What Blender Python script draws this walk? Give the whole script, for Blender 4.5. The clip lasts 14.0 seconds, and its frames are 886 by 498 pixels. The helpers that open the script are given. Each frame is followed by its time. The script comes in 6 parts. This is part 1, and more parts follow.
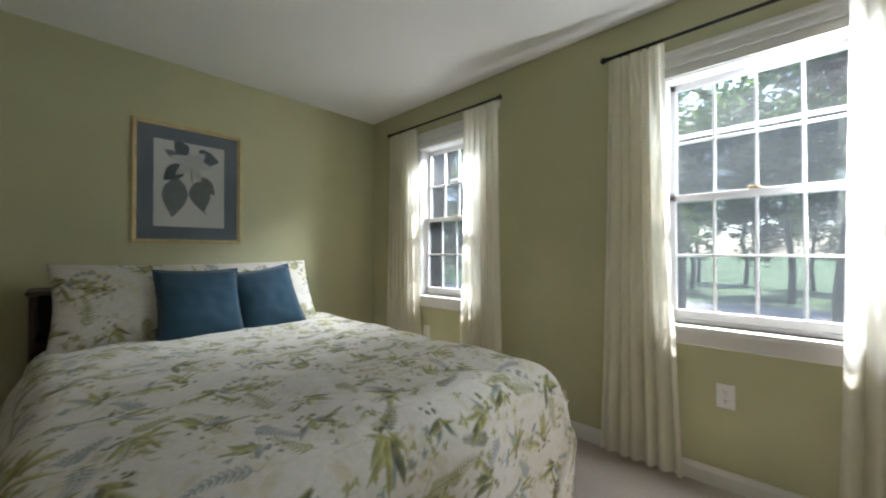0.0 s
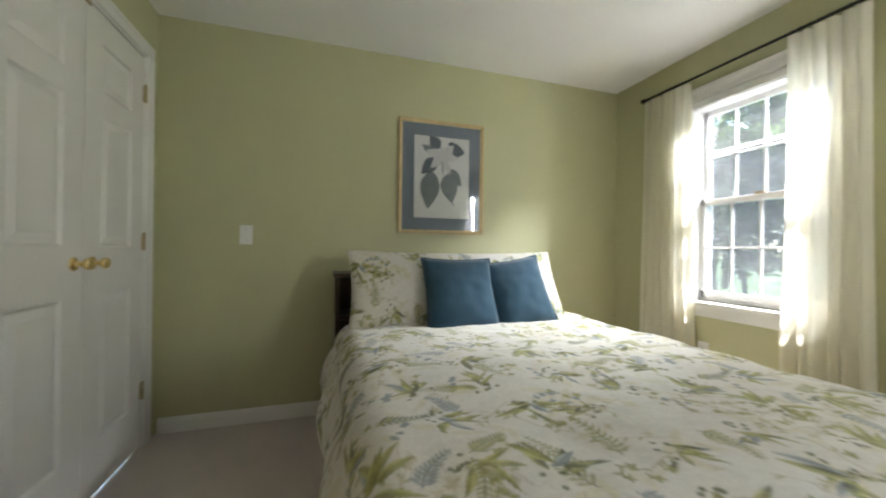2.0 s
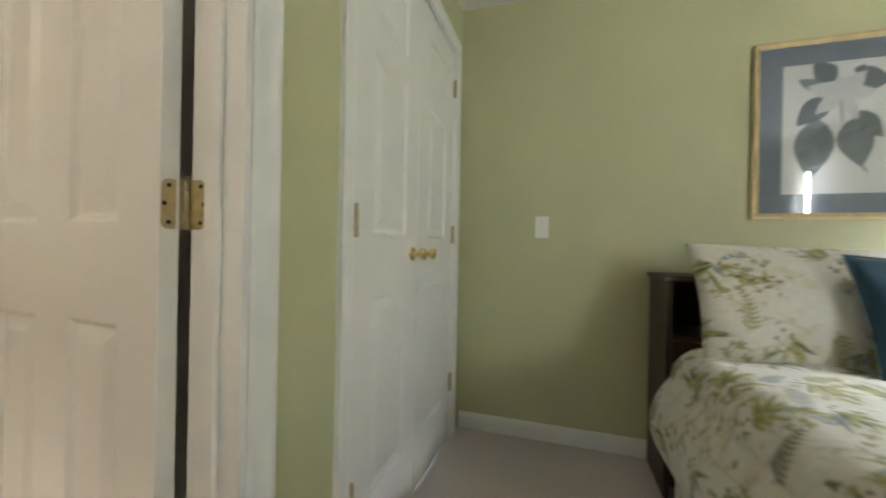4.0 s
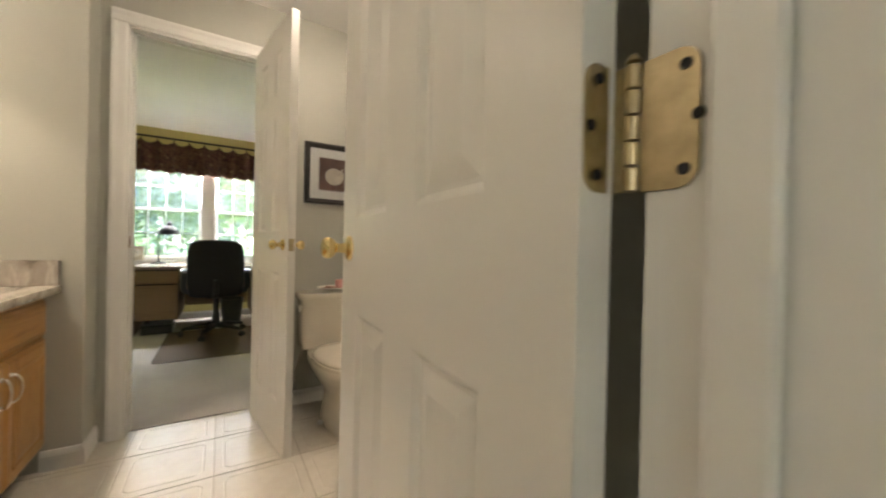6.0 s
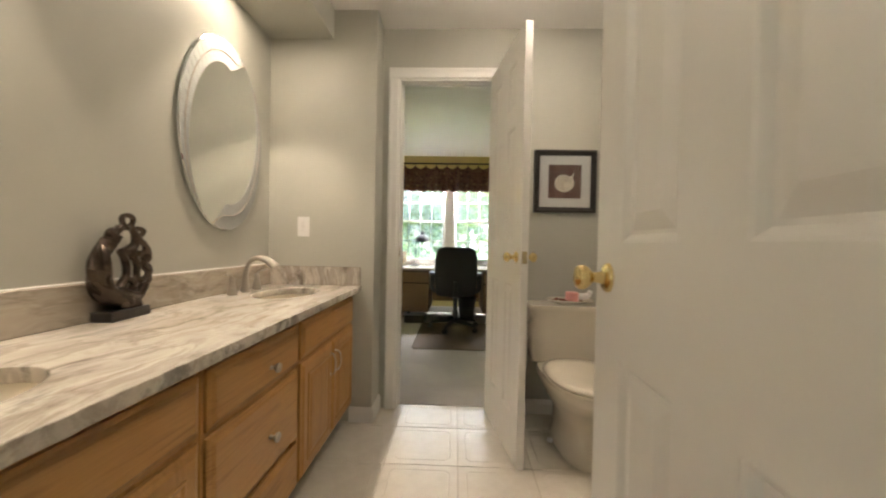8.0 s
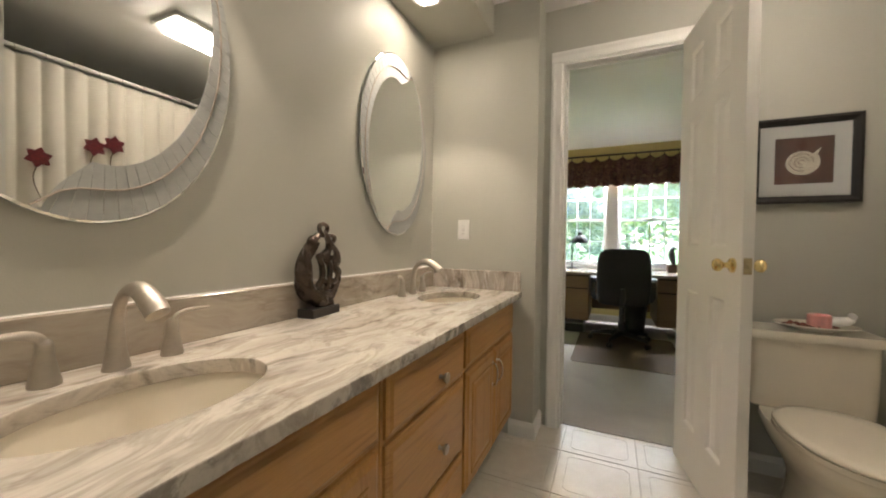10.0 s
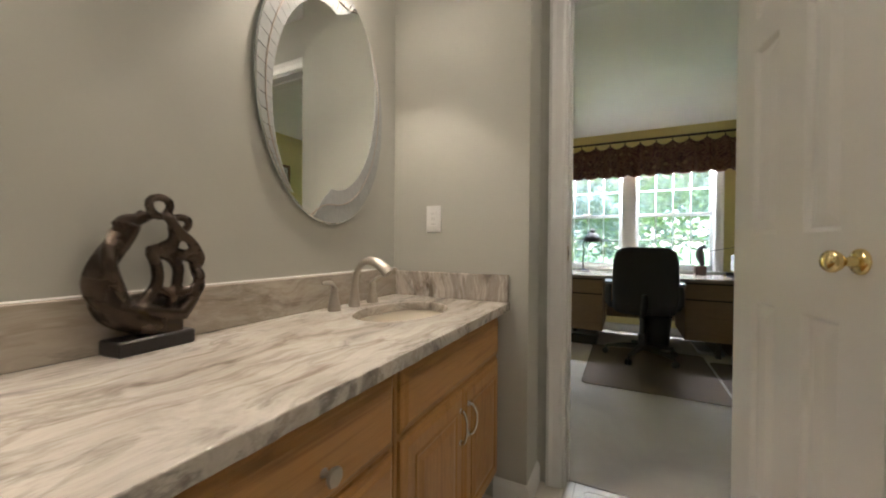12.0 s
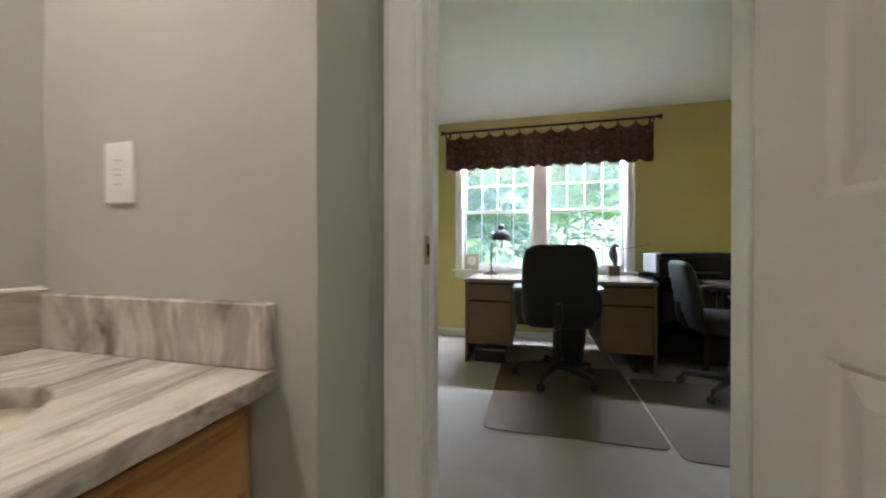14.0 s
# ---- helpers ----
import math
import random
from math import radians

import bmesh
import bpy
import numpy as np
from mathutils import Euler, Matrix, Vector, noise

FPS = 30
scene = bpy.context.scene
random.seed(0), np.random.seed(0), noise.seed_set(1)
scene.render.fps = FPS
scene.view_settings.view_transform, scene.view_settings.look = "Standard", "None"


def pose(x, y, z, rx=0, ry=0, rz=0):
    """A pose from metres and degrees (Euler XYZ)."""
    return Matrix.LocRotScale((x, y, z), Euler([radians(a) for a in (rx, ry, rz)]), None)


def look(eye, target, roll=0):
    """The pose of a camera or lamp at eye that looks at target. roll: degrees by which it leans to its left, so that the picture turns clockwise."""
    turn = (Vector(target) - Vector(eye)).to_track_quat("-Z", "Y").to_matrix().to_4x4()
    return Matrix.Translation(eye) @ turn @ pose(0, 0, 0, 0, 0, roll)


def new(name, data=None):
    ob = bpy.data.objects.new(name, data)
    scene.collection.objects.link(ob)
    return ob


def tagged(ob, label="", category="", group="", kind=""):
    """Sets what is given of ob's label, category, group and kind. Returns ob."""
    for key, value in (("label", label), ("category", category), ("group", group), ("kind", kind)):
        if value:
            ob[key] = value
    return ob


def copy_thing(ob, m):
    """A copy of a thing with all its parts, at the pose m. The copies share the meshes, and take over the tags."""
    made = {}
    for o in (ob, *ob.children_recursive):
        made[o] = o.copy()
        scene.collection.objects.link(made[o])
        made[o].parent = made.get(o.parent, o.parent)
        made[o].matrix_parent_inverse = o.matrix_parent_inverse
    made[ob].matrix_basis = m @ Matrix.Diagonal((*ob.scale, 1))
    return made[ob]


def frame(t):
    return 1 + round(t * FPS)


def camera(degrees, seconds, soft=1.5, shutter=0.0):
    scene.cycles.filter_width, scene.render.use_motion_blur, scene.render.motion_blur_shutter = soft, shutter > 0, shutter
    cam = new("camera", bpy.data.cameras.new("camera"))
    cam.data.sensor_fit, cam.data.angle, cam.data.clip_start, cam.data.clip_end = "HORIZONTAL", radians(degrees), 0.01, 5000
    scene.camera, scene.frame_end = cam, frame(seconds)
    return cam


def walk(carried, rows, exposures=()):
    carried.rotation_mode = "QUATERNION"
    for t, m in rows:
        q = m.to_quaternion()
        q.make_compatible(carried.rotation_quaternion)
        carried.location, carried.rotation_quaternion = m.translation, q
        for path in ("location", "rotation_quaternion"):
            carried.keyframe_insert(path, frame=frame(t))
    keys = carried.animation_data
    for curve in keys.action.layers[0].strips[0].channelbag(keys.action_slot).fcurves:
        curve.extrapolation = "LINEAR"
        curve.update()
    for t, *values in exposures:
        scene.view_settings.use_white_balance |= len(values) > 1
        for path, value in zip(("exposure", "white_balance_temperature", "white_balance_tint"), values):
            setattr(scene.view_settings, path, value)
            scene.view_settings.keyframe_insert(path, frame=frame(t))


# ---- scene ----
cam = camera(101.3, 14.0, 2.0, 0.4)
PATH = [
    (0, (1.067, -2.944, 1.096), (2.519, -1.569, 1.115), -0.1),
    (0.5, (1.046, -2.862, 1.092), (2.34, -1.337, 1.107), 0.1),
    (1, (1.003, -2.711, 1.069), (2.088, -1.031, 1.085), 0.2),
    (1.5, (0.953, -2.544, 1.05), (1.818, -0.741, 1.073), 0.4),
    (2, (0.918, -2.432, 1.047), (1.525, -0.527, 1.053), 0.6),
    (2.5, (0.896, -2.317, 1.026), (1.202, -0.341, 1.036), 0.7),
    (3, (0.846, -2.224, 1.026), (0.827, -0.224, 1.031), 1.1),
    (3.2, (0.78, -2.18, 1.02), (0.646, -0.185, 1.022), 1.1),
    (5.3, (0.211, -1.782, 0.987), (-1.166, -0.332, 0.975), 1.2),
    (5.5, (0.152, -1.766, 0.983), (-1.332, -0.425, 0.966), 1.2),
    (5.8, (0.062, -1.75, 0.986), (-1.561, -0.581, 0.975), 1.4),
    (6, (0.024, -1.745, 0.987), (-1.682, -0.7, 0.974), 1.3),
    (6.2, (-0.003, -1.748, 0.984), (-1.771, -0.813, 0.963), 1.3),
    (6.5, (-0.027, -1.749, 0.985), (-1.869, -0.969, 0.964), 1.3),
    (7, (-0.059, -1.74, 1.003), (-1.998, -1.252, 0.981), 1.3),
    (7.5, (-0.067, -1.761, 1.018), (-2.055, -1.546, 0.993), 1.3),
    (8, (-0.085, -1.783, 1.035), (-2.083, -1.853, 1.006), 1.1),
    (8.5, (-0.112, -1.806, 1.043), (-2.082, -2.15, 1.014), 1.0),
    (9, (-0.131, -1.818, 1.047), (-2.042, -2.409, 1.019), 1.1),
    (9.2, (-0.134, -1.834, 1.049), (-2.018, -2.502, 1.014), 1.1),
    (11.3, (-0.542, -1.918, 1.037), (-2.328, -2.819, 1.006), 0.6),
    (11.5, (-0.617, -1.914, 1.032), (-2.402, -2.815, 1.007), 0.6),
    (12, (-0.766, -1.922, 1.007), (-2.554, -2.818, 0.985), 0.4),
    (12.5, (-0.949, -1.949, 1.003), (-2.74, -2.84, 0.988), 0.2),
    (13, (-1.168, -1.945, 0.998), (-3.001, -2.744, 0.981), 0.1),
    (13.5, (-1.411, -1.917, 0.994), (-3.305, -2.561, 0.984), 0.1),
    (14, (-1.647, -1.916, 0.981), (-3.583, -2.416, 0.972), -0.0),
]
SKY, SUN = 0.15, 5.0
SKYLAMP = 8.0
SPOT_W, FIX_E = 2.5, 2.1
EXPOSURES = [(0.0, 3.3, 6100, 12), (1.0, 3.7, 6200, 12), (2.0, 4.15, 6300, 12), (3.2, 4.65, 6250, 12), (5.4, 4.55, 6450, 11), (6.5, 4.35, 6700, 11), (9.0, 4.35, 6400, 11), (11.5, 3.95, 6100, 11), (14.0, 4.05, 5650, 13)]
walk(cam, [(t, look(eye, target, roll)) for t, eye, target, roll in PATH],
     exposures=EXPOSURES)

# ---- world, sun, large lights ----
world = bpy.data.worlds.new("sky")
scene.world = world
world.use_nodes = True
wn = world.node_tree.nodes
sky = wn.new("ShaderNodeTexSky")
sky.sky_type = 'NISHITA'
sky.sun_disc = False
sky.sun_elevation = radians(65)
sky.sun_rotation = radians(98)
wn["Background"].inputs["Strength"].default_value = SKY
world.node_tree.links.new(sky.outputs[0], wn["Background"].inputs["Color"])
sun = new("sun", bpy.data.lights.new("sun", 'SUN'))
sun.data.energy, sun.data.angle, sun.data.color = SUN, radians(0.5), (1.0, 0.95, 0.86)
sun.matrix_world = look((4.2, -0.6, 9.06), (0, 0, 0))


def lamp(name, kind, place, target, watts, colour, size=0.1, spot=None):
    ob = new(name, bpy.data.lights.new(name, kind))
    ob.data.energy, ob.data.color = watts, colour
    if kind == 'AREA':
        ob.data.size = size
    else:
        ob.data.shadow_soft_size = size
    if spot:
        ob.data.spot_size, ob.data.spot_blend = radians(spot), 0.3
    ob.matrix_world = look(place, target)
    return ob


# added area lamps in place of sky light: outside the bedroom windows, at the jamb behind a curtain and in the office
# opening under the valance
def sky_fill_lamp(name, place, target, w, h, watts):
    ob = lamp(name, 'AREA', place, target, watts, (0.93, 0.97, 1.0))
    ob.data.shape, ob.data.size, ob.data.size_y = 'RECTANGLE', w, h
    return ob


# added fill lamp hung outside above the bedroom windows, out of view
sky_fill_lamp("window_skylight_1", (4.95, -1.93, 3.22), (0.9, -1.93, 0.50), 2.8, 0.9, SKYLAMP * 12.5)
sky_fill_lamp("window_skylight_3", (3.212, -3.180, 1.36), (2.812, -2.38, 1.33), 0.035, 1.15, SKYLAMP * 0.16)
sky_fill_lamp("window_skylight_2", (-5.625, -1.885, 1.90), (-4.4, -1.885, 0.6), 1.6, 0.12, SKYLAMP * 0.9)


# ---- materials ----
class Nodes:
    """Short hand for node trees."""

    def __init__(self, name):
        self.m = bpy.data.materials.new(name)
        self.m.use_nodes = True
        self.t = self.m.node_tree
        self.b = self.t.nodes["Principled BSDF"]

    def add(self, kind, ins=None, operation=None):
        n = self.t.nodes.new(kind)
        if operation:
            n.operation = operation
        for k, v in (ins or {}).items():
            self.put(n.inputs[k], v)
        return n

    def put(self, socket, v):
        if isinstance(v, bpy.types.NodeSocket):
            self.t.links.new(v, socket)
        else:
            socket.default_value = v

    def math(self, op, a, b=0.0, c=0.0):
        n = self.t.nodes.new("ShaderNodeMath")
        n.operation = op
        for k, v in enumerate((a, b, c)):
            self.put(n.inputs[k], v)
        return n.outputs[0]

    def coord(self, kind="Object"):
        return self.add("ShaderNodeTexCoord").outputs[kind]

    def mapped(self, vec, scale=(1, 1, 1), loc=(0, 0, 0), rot=(0, 0, 0)):
        return self.add("ShaderNodeMapping", {"Vector": vec, "Scale": scale, "Location": loc, "Rotation": rot}).outputs[0]

    def noise(self, vec, scale, detail=3.0, rough=0.55, dist=0.0):
        return self.add("ShaderNodeTexNoise", {"Vector": vec, "Scale": scale, "Detail": detail, "Roughness": rough, "Distortion": dist})

    def ramp(self, fac, stops):
        n = self.t.nodes.new("ShaderNodeValToRGB")
        self.put(n.inputs[0], fac)
        e = n.color_ramp.elements
        while len(e) < len(stops):
            e.new(0.5)
        for el, (p, c) in zip(e, stops):
            el.position = p
            el.color = (*c, 1) if len(c) == 3 else c
        return n.outputs[0]

    def mix(self, fac, a, b, mode='MIX'):
        n = self.t.nodes.new("ShaderNodeMix")
        n.data_type, n.blend_type = 'RGBA', mode
        self.put(n.inputs[0], fac)
        for k, v in ((6, a), (7, b)):
            self.put(n.inputs[k], (*v, 1) if isinstance(v, tuple) and len(v) == 3 else v)
        return n.outputs[2]

    def bump(self, height, strength, distance=0.01):
        n = self.add("ShaderNodeBump", {"Height": height, "Strength": strength, "Distance": distance})
        self.put(self.b.inputs["Normal"], n.outputs[0])
        return self

    def set(self, **kw):
        for k, v in kw.items():
            k = {"col": "Base Color", "rough": "Roughness", "metal": "Metallic", "spec": "Specular IOR Level",
                 "trans": "Transmission Weight", "sheen": "Sheen Weight", "coat": "Coat Weight", "sss": "Subsurface Weight"}.get(k, k)
            self.put(self.b.inputs[k], (*v, 1) if isinstance(v, tuple) and len(v) == 3 else v)
        return self


def shade(c, k):
    return tuple(min(1.0, v * k) for v in c)


def paint(name, c, rough=0.6, grain=220.0, bump=0.12, vary=0.06):
    """Rolled or brushed paint with faint unevenness."""
    n = Nodes(name)
    v = n.coord()
    big = n.noise(v, 1.3, 3).outputs[0]
    n.set(col=n.ramp(big, [(0.3, shade(c, 1 - vary)), (0.7, shade(c, 1 + vary * 0.5))]),
          rough=n.math('ADD', n.math('MULTIPLY', n.noise(v, 9, 2).outputs[0], 0.12), rough - 0.06))
    n.bump(n.noise(v, grain, 2).outputs[0], bump, 0.002)
    return n.m


def plain(name, c, rough=0.5, metal=0.0, vary=0.12, scale=25.0, bump=0.1, **kw):
    n = Nodes(name)
    v = n.coord()
    f = n.noise(v, scale, 4).outputs[0]
    n.set(col=n.ramp(f, [(0.25, shade(c, 1 - vary)), (0.75, shade(c, 1 + vary))]), metal=metal,
          rough=n.math('ADD', n.math('MULTIPLY', f, 0.16), max(0.02, rough - 0.08)), **kw)
    n.bump(n.noise(v, scale * 6, 3).outputs[0], bump, 0.001)
    return n.m


def wood(name, light, dark, axis='X', rough=0.42, scale=1.0):
    n = Nodes(name)
    st = {'X': (1.2, 14, 14), 'Y': (14, 1.2, 14), 'Z': (14, 14, 1.2)}[axis]
    v = n.mapped(n.coord(), tuple(s * scale for s in st), n.add("ShaderNodeObjectInfo").outputs["Random"])
    g = n.noise(v, 1.6, 5, 0.6, 1.4).outputs[0]
    fine = n.noise(n.mapped(v, (2, 7, 7)), 3.0, 4, 0.7).outputs[0]
    c = n.ramp(g, [(0.25, dark), (0.48, light), (0.62, shade(light, 0.92)), (0.8, dark)])
    c = n.mix(n.math('MULTIPLY', fine, 0.6), c, shade(dark, 0.75))
    n.set(col=c, rough=n.math('ADD', n.math('MULTIPLY', fine, 0.2), rough - 0.1))
    n.bump(fine, 0.12, 0.001)
    return n.m


def emitter(name, c, strength):
    n = Nodes(name)
    n.set(**{"col": (0.8, 0.8, 0.8), "Emission Color": c, "Emission Strength": strength})
    return n.m


def carpet(name, c, c2):
    n = Nodes(name)
    v = n.coord()
    pile = n.noise(v, 420, 3, 0.7).outputs[0]
    blotch = n.noise(v, 1.7, 5, 0.6, 0.8).outputs[0]
    base = n.ramp(blotch, [(0.35, c2), (0.6, c)])
    n.set(col=n.mix(n.math('MULTIPLY', pile, 0.5), base, shade(c2, 0.62)), rough=0.95, spec=0.1, sheen=0.25)
    n.bump(n.math('ADD', pile, n.math('MULTIPLY', n.noise(v, 45, 3).outputs[0], 0.6)), 0.7, 0.006)
    return n.m


def cloth(name, c, rough=0.9, weave=900.0, vary=0.1, bump=0.25):
    n = Nodes(name)
    v = n.coord()
    w = n.noise(v, weave, 2).outputs[0]
    f = n.noise(v, 7, 4).outputs[0]
    n.set(col=n.ramp(n.math('ADD', n.math('MULTIPLY', w, 0.5), n.math('MULTIPLY', f, 0.5)),
                     [(0.3, shade(c, 1 - vary)), (0.7, shade(c, 1 + vary))]), rough=rough, spec=0.15, sheen=0.3)
    n.bump(w, bump, 0.001)
    return n.m


PRINT = 1.02   # repeat of the printed cotton, metres
PRES = 512


def printed_cotton():
    """One repeat of the print: leaf bouquets, fern fronds, blossoms and berries washed over white."""
    rg = random.Random(31)
    img = np.empty((PRES, PRES, 3))
    img[:] = (0.67, 0.645, 0.575)
    px = PRES / PRINT

    def leaf(cx, cy, ang, ln, wd, dark, light, alpha=0.9):
        r = int(ln * px) + 3
        ii = np.arange(int(cx * px) - r, int(cx * px) + r + 1)
        jj = np.arange(int(cy * px) - r, int(cy * px) + r + 1)
        X, Y = np.meshgrid(ii / px - cx, jj / px - cy)
        a = X * math.cos(ang) + Y * math.sin(ang)
        b = -X * math.sin(ang) + Y * math.cos(ang)
        t = np.clip(a / ln, 0.0, 1.0)
        half = wd * 0.5 * np.sin(math.pi * t ** 0.8)
        m = np.clip((half - np.abs(b)) * px + 0.6, 0, 1) * (a > 0) * (a < ln) * alpha
        k = np.clip(0.5 + 0.9 * b / wd + 0.25 * np.sin(t * 9 + cx * 40), 0, 1)
        k *= np.clip(np.abs(b) * px * 0.8, 0.25, 1)
        col = np.array(dark) * (1 - k[..., None]) + np.array(light) * k[..., None]
        ix = np.ix_(jj % PRES, ii % PRES)
        img[ix] = img[ix] * (1 - m[..., None]) + col * m[..., None]

    def stem(x, y, ang, ln, bend, col, n=12):
        pts = []
        for _ in range(n):
            leaf(x, y, ang, ln / n * 1.5, 0.0045, col, col, 0.7)
            pts.append((x, y, ang))
            x, y, ang = x + math.cos(ang) * ln / n, y + math.sin(ang) * ln / n, ang + bend / n
        return pts
    olive, deep, lime = (0.20, 0.20, 0.06), (0.07, 0.08, 0.04), (0.52, 0.50, 0.19)
    slate, mist = (0.15, 0.18, 0.19), (0.42, 0.45, 0.44)
    straw, fawn = (0.58, 0.53, 0.33), (0.50, 0.44, 0.33)

    def spot():
        return rg.random() * PRINT, rg.random() * PRINT
    for _ in range(120):
        x, y = spot()
        leaf(x, y, rg.random() * 6.28, rg.uniform(0.05, 0.10), rg.uniform(0.018, 0.034), straw, (0.62, 0.58, 0.45), 0.55)
    for _ in range(60):
        x, y = spot()
        for px_, py_, pa in stem(x, y, rg.random() * 6.28, rg.uniform(0.10, 0.2), rg.uniform(-1.4, 1.4), fawn)[3:]:
            if rg.random() < 0.4:
                leaf(px_, py_, pa + rg.choice((-0.9, 0.9)), 0.024, 0.009, olive, lime, 0.6)
    for _ in range(26):
        x, y = spot()
        dark, light = rg.choice(((olive, lime), (olive, straw), (olive, lime), (deep, olive), (slate, mist)))
        pts = stem(x, y, rg.random() * 6.28, rg.uniform(0.11, 0.18), rg.uniform(-1.2, 1.2), dark, 11)
        for k, (a, b, g) in enumerate(pts[1:]):
            ln = 0.034 * (1 - 0.6 * k / 10)
            for sd in (-1, 1):
                leaf(a, b, g + sd * 0.95, ln, ln * 0.32, dark, light, 0.75)
    for _ in range(80):
        x, y = spot()
        dark, light = rg.choice(((slate, mist), (olive, straw), (olive, lime), (fawn, (0.62, 0.56, 0.40)), (olive, lime)))
        for c in range(rg.randint(2, 5)):
            fx, fy = x + rg.gauss(0, 0.028), y + rg.gauss(0, 0.028)
            g, n = rg.random() * 6.28, rg.randint(3, 5)
            for k in range(n):
                leaf(fx, fy, g + 6.283 * k / n + rg.uniform(-0.2, 0.2), rg.uniform(0.010, 0.018), 0.010, dark, light, 0.8)
    cells = [(i + rg.uniform(0.2, 0.8), j + rg.uniform(0.2, 0.8)) for i in range(5) for j in range(5)]
    for i, j in cells:
        x, y = i * PRINT / 5, j * PRINT / 5
        base = rg.random() * 6.28
        big = rg.uniform(0.7, 1.1)
        for k in range(rg.randint(7, 10)):
            g = base + rg.uniform(-1.5, 1.5)
            dark, light = rg.choice(((deep, olive), (olive, lime), (olive, lime), (deep, lime), (olive, lime), (olive, straw), (slate, mist)))
            leaf(x + rg.gauss(0, 0.012), y + rg.gauss(0, 0.012), g, big * rg.uniform(0.05, 0.105), big * rg.uniform(0.014, 0.025), dark, light, 0.88)
        for k in range(6):
            g = base + math.pi + rg.uniform(-1.1, 1.1)
            d = rg.uniform(0.02, 0.06)
            leaf(x + math.cos(g) * d, y + math.sin(g) * d, rg.random() * 6.28, 0.015, 0.012, deep, olive, 0.85)
    return img


COTTON = printed_cotton()


def print_on(me, uv):
    """Lay the print on a mesh, point by point, by its cloth coordinates in metres."""
    uv = np.asarray(uv) / PRINT * PRES
    i = np.floor(uv).astype(int)
    f = uv - i
    out = np.ones((len(uv), 4))
    acc = 0
    for dx in (0, 1):
        for dy in (0, 1):
            wt = (f[:, 0] if dx else 1 - f[:, 0]) * (f[:, 1] if dy else 1 - f[:, 1])
            acc = acc + COTTON[(i[:, 1] + dy) % PRES, (i[:, 0] + dx) % PRES] * wt[:, None]
    out[:, :3] = acc
    me.color_attributes.new("print", 'FLOAT_COLOR', 'POINT').data.foreach_set("color", out.ravel())


def floral(name):
    """White cotton printed with olive sprigs, blue-grey leaves and fine stems."""
    n = Nodes(name)
    v = n.coord()
    att = n.add("ShaderNodeAttribute")
    att.attribute_name = "print"
    dye = n.ramp(n.noise(v, 60, 4, 0.7).outputs[0], [(0.3, (0.86, 0.86, 0.86)), (0.7, (1, 1, 1))])
    n.set(col=n.mix(1.0, att.outputs["Color"], dye, 'MULTIPLY'), rough=0.88, spec=0.2, sheen=0.2)
    n.bump(n.math('ADD', n.noise(v, 11, 4, 0.6, 0.5).outputs[0], n.math('MULTIPLY', n.noise(v, 700, 2).outputs[0], 0.06)), 0.3, 0.015)
    return n.m


def granite(name, axis, brown=0.0):
    """Pale stone with long grey-brown drifts along one axis."""
    n = Nodes(name)
    st = {'X': (0.45, 2.0, 2.0), 'Y': (2.6, 2.6, 2.6), 'Z': (1.2, 1.8, 0.25)}[axis]
    v = n.mapped(n.coord(), st)
    warp = n.noise(n.coord(), 1.6, 3, 0.6).outputs["Color"]
    v = n.add("ShaderNodeVectorMath", {0: v, 1: n.add("ShaderNodeVectorMath", {0: warp, "Scale": 0.5}, operation='SCALE').outputs[0]}, operation='ADD').outputs[0]
    g = n.noise(v, 2.0, 7, 0.66, 0.5).outputs[0]
    fine = n.noise(n.mapped(v, (2.0, 2.0, 2.0)), 3.0, 6, 0.7, 0.6).outputs[0]
    cloud = n.ramp(n.noise(n.mapped(n.coord(), tuple(k * 1.1 + 0.5 for k in st)), 2.2, 6, 0.7, 0.6).outputs[0], [(0.52 if axis == 'Y' else 0.60, (0, 0, 0)), (0.58 if axis == 'Y' else 0.68, (1, 1, 1))])
    c = n.ramp(g, [(0.32, (0.10, 0.09, 0.08)), (0.39, (0.29, 0.25, 0.195)), (0.43, (0.58, 0.53, 0.47)), (0.51, (0.68, 0.64, 0.58)),
                   (0.545, (0.32, 0.275, 0.215)), (0.585, (0.64, 0.60, 0.54)), (0.65, (0.56, 0.51, 0.45)), (0.70, (0.24, 0.21, 0.18))])
    if axis == 'Z':
        c = n.ramp(g, [(0.38, (0.16, 0.12, 0.09)), (0.42, (0.60, 0.55, 0.48)), (0.47, (0.68, 0.63, 0.57)), (0.495, (0.265, 0.215, 0.165)),
                       (0.53, (0.31, 0.26, 0.20)), (0.555, (0.68, 0.63, 0.57)), (0.60, (0.58, 0.52, 0.45)), (0.64, (0.25, 0.20, 0.16))])
    c2 = n.ramp(fine, [(0.34, (0.12, 0.115, 0.11)), (0.43, (0.52, 0.49, 0.45)), (0.55, (0.72, 0.69, 0.64)), (0.66, (0.38, 0.32, 0.27))])
    c = n.mix(brown, n.mix(0.5, c, c2), n.mix(fine, (0.15, 0.125, 0.095), (0.56, 0.495, 0.40)))
    drift = n.ramp(n.noise(n.mapped(n.coord(), (0.9, 2.2, 2.2)), 2.4, 4, 0.6, 0.8).outputs[0], [(0.36, (0.80, 0.765, 0.72)), (0.62, (0.98, 0.97, 0.95))])
    c = n.mix(1.0, c, drift, 'MULTIPLY')
    n.set(col=n.mix(n.math('MULTIPLY', cloud, 0.55), c, (0.10, 0.095, 0.09)), rough=0.16, spec=0.5)
    n.bump(fine, 0.05, 0.001)
    return n.m


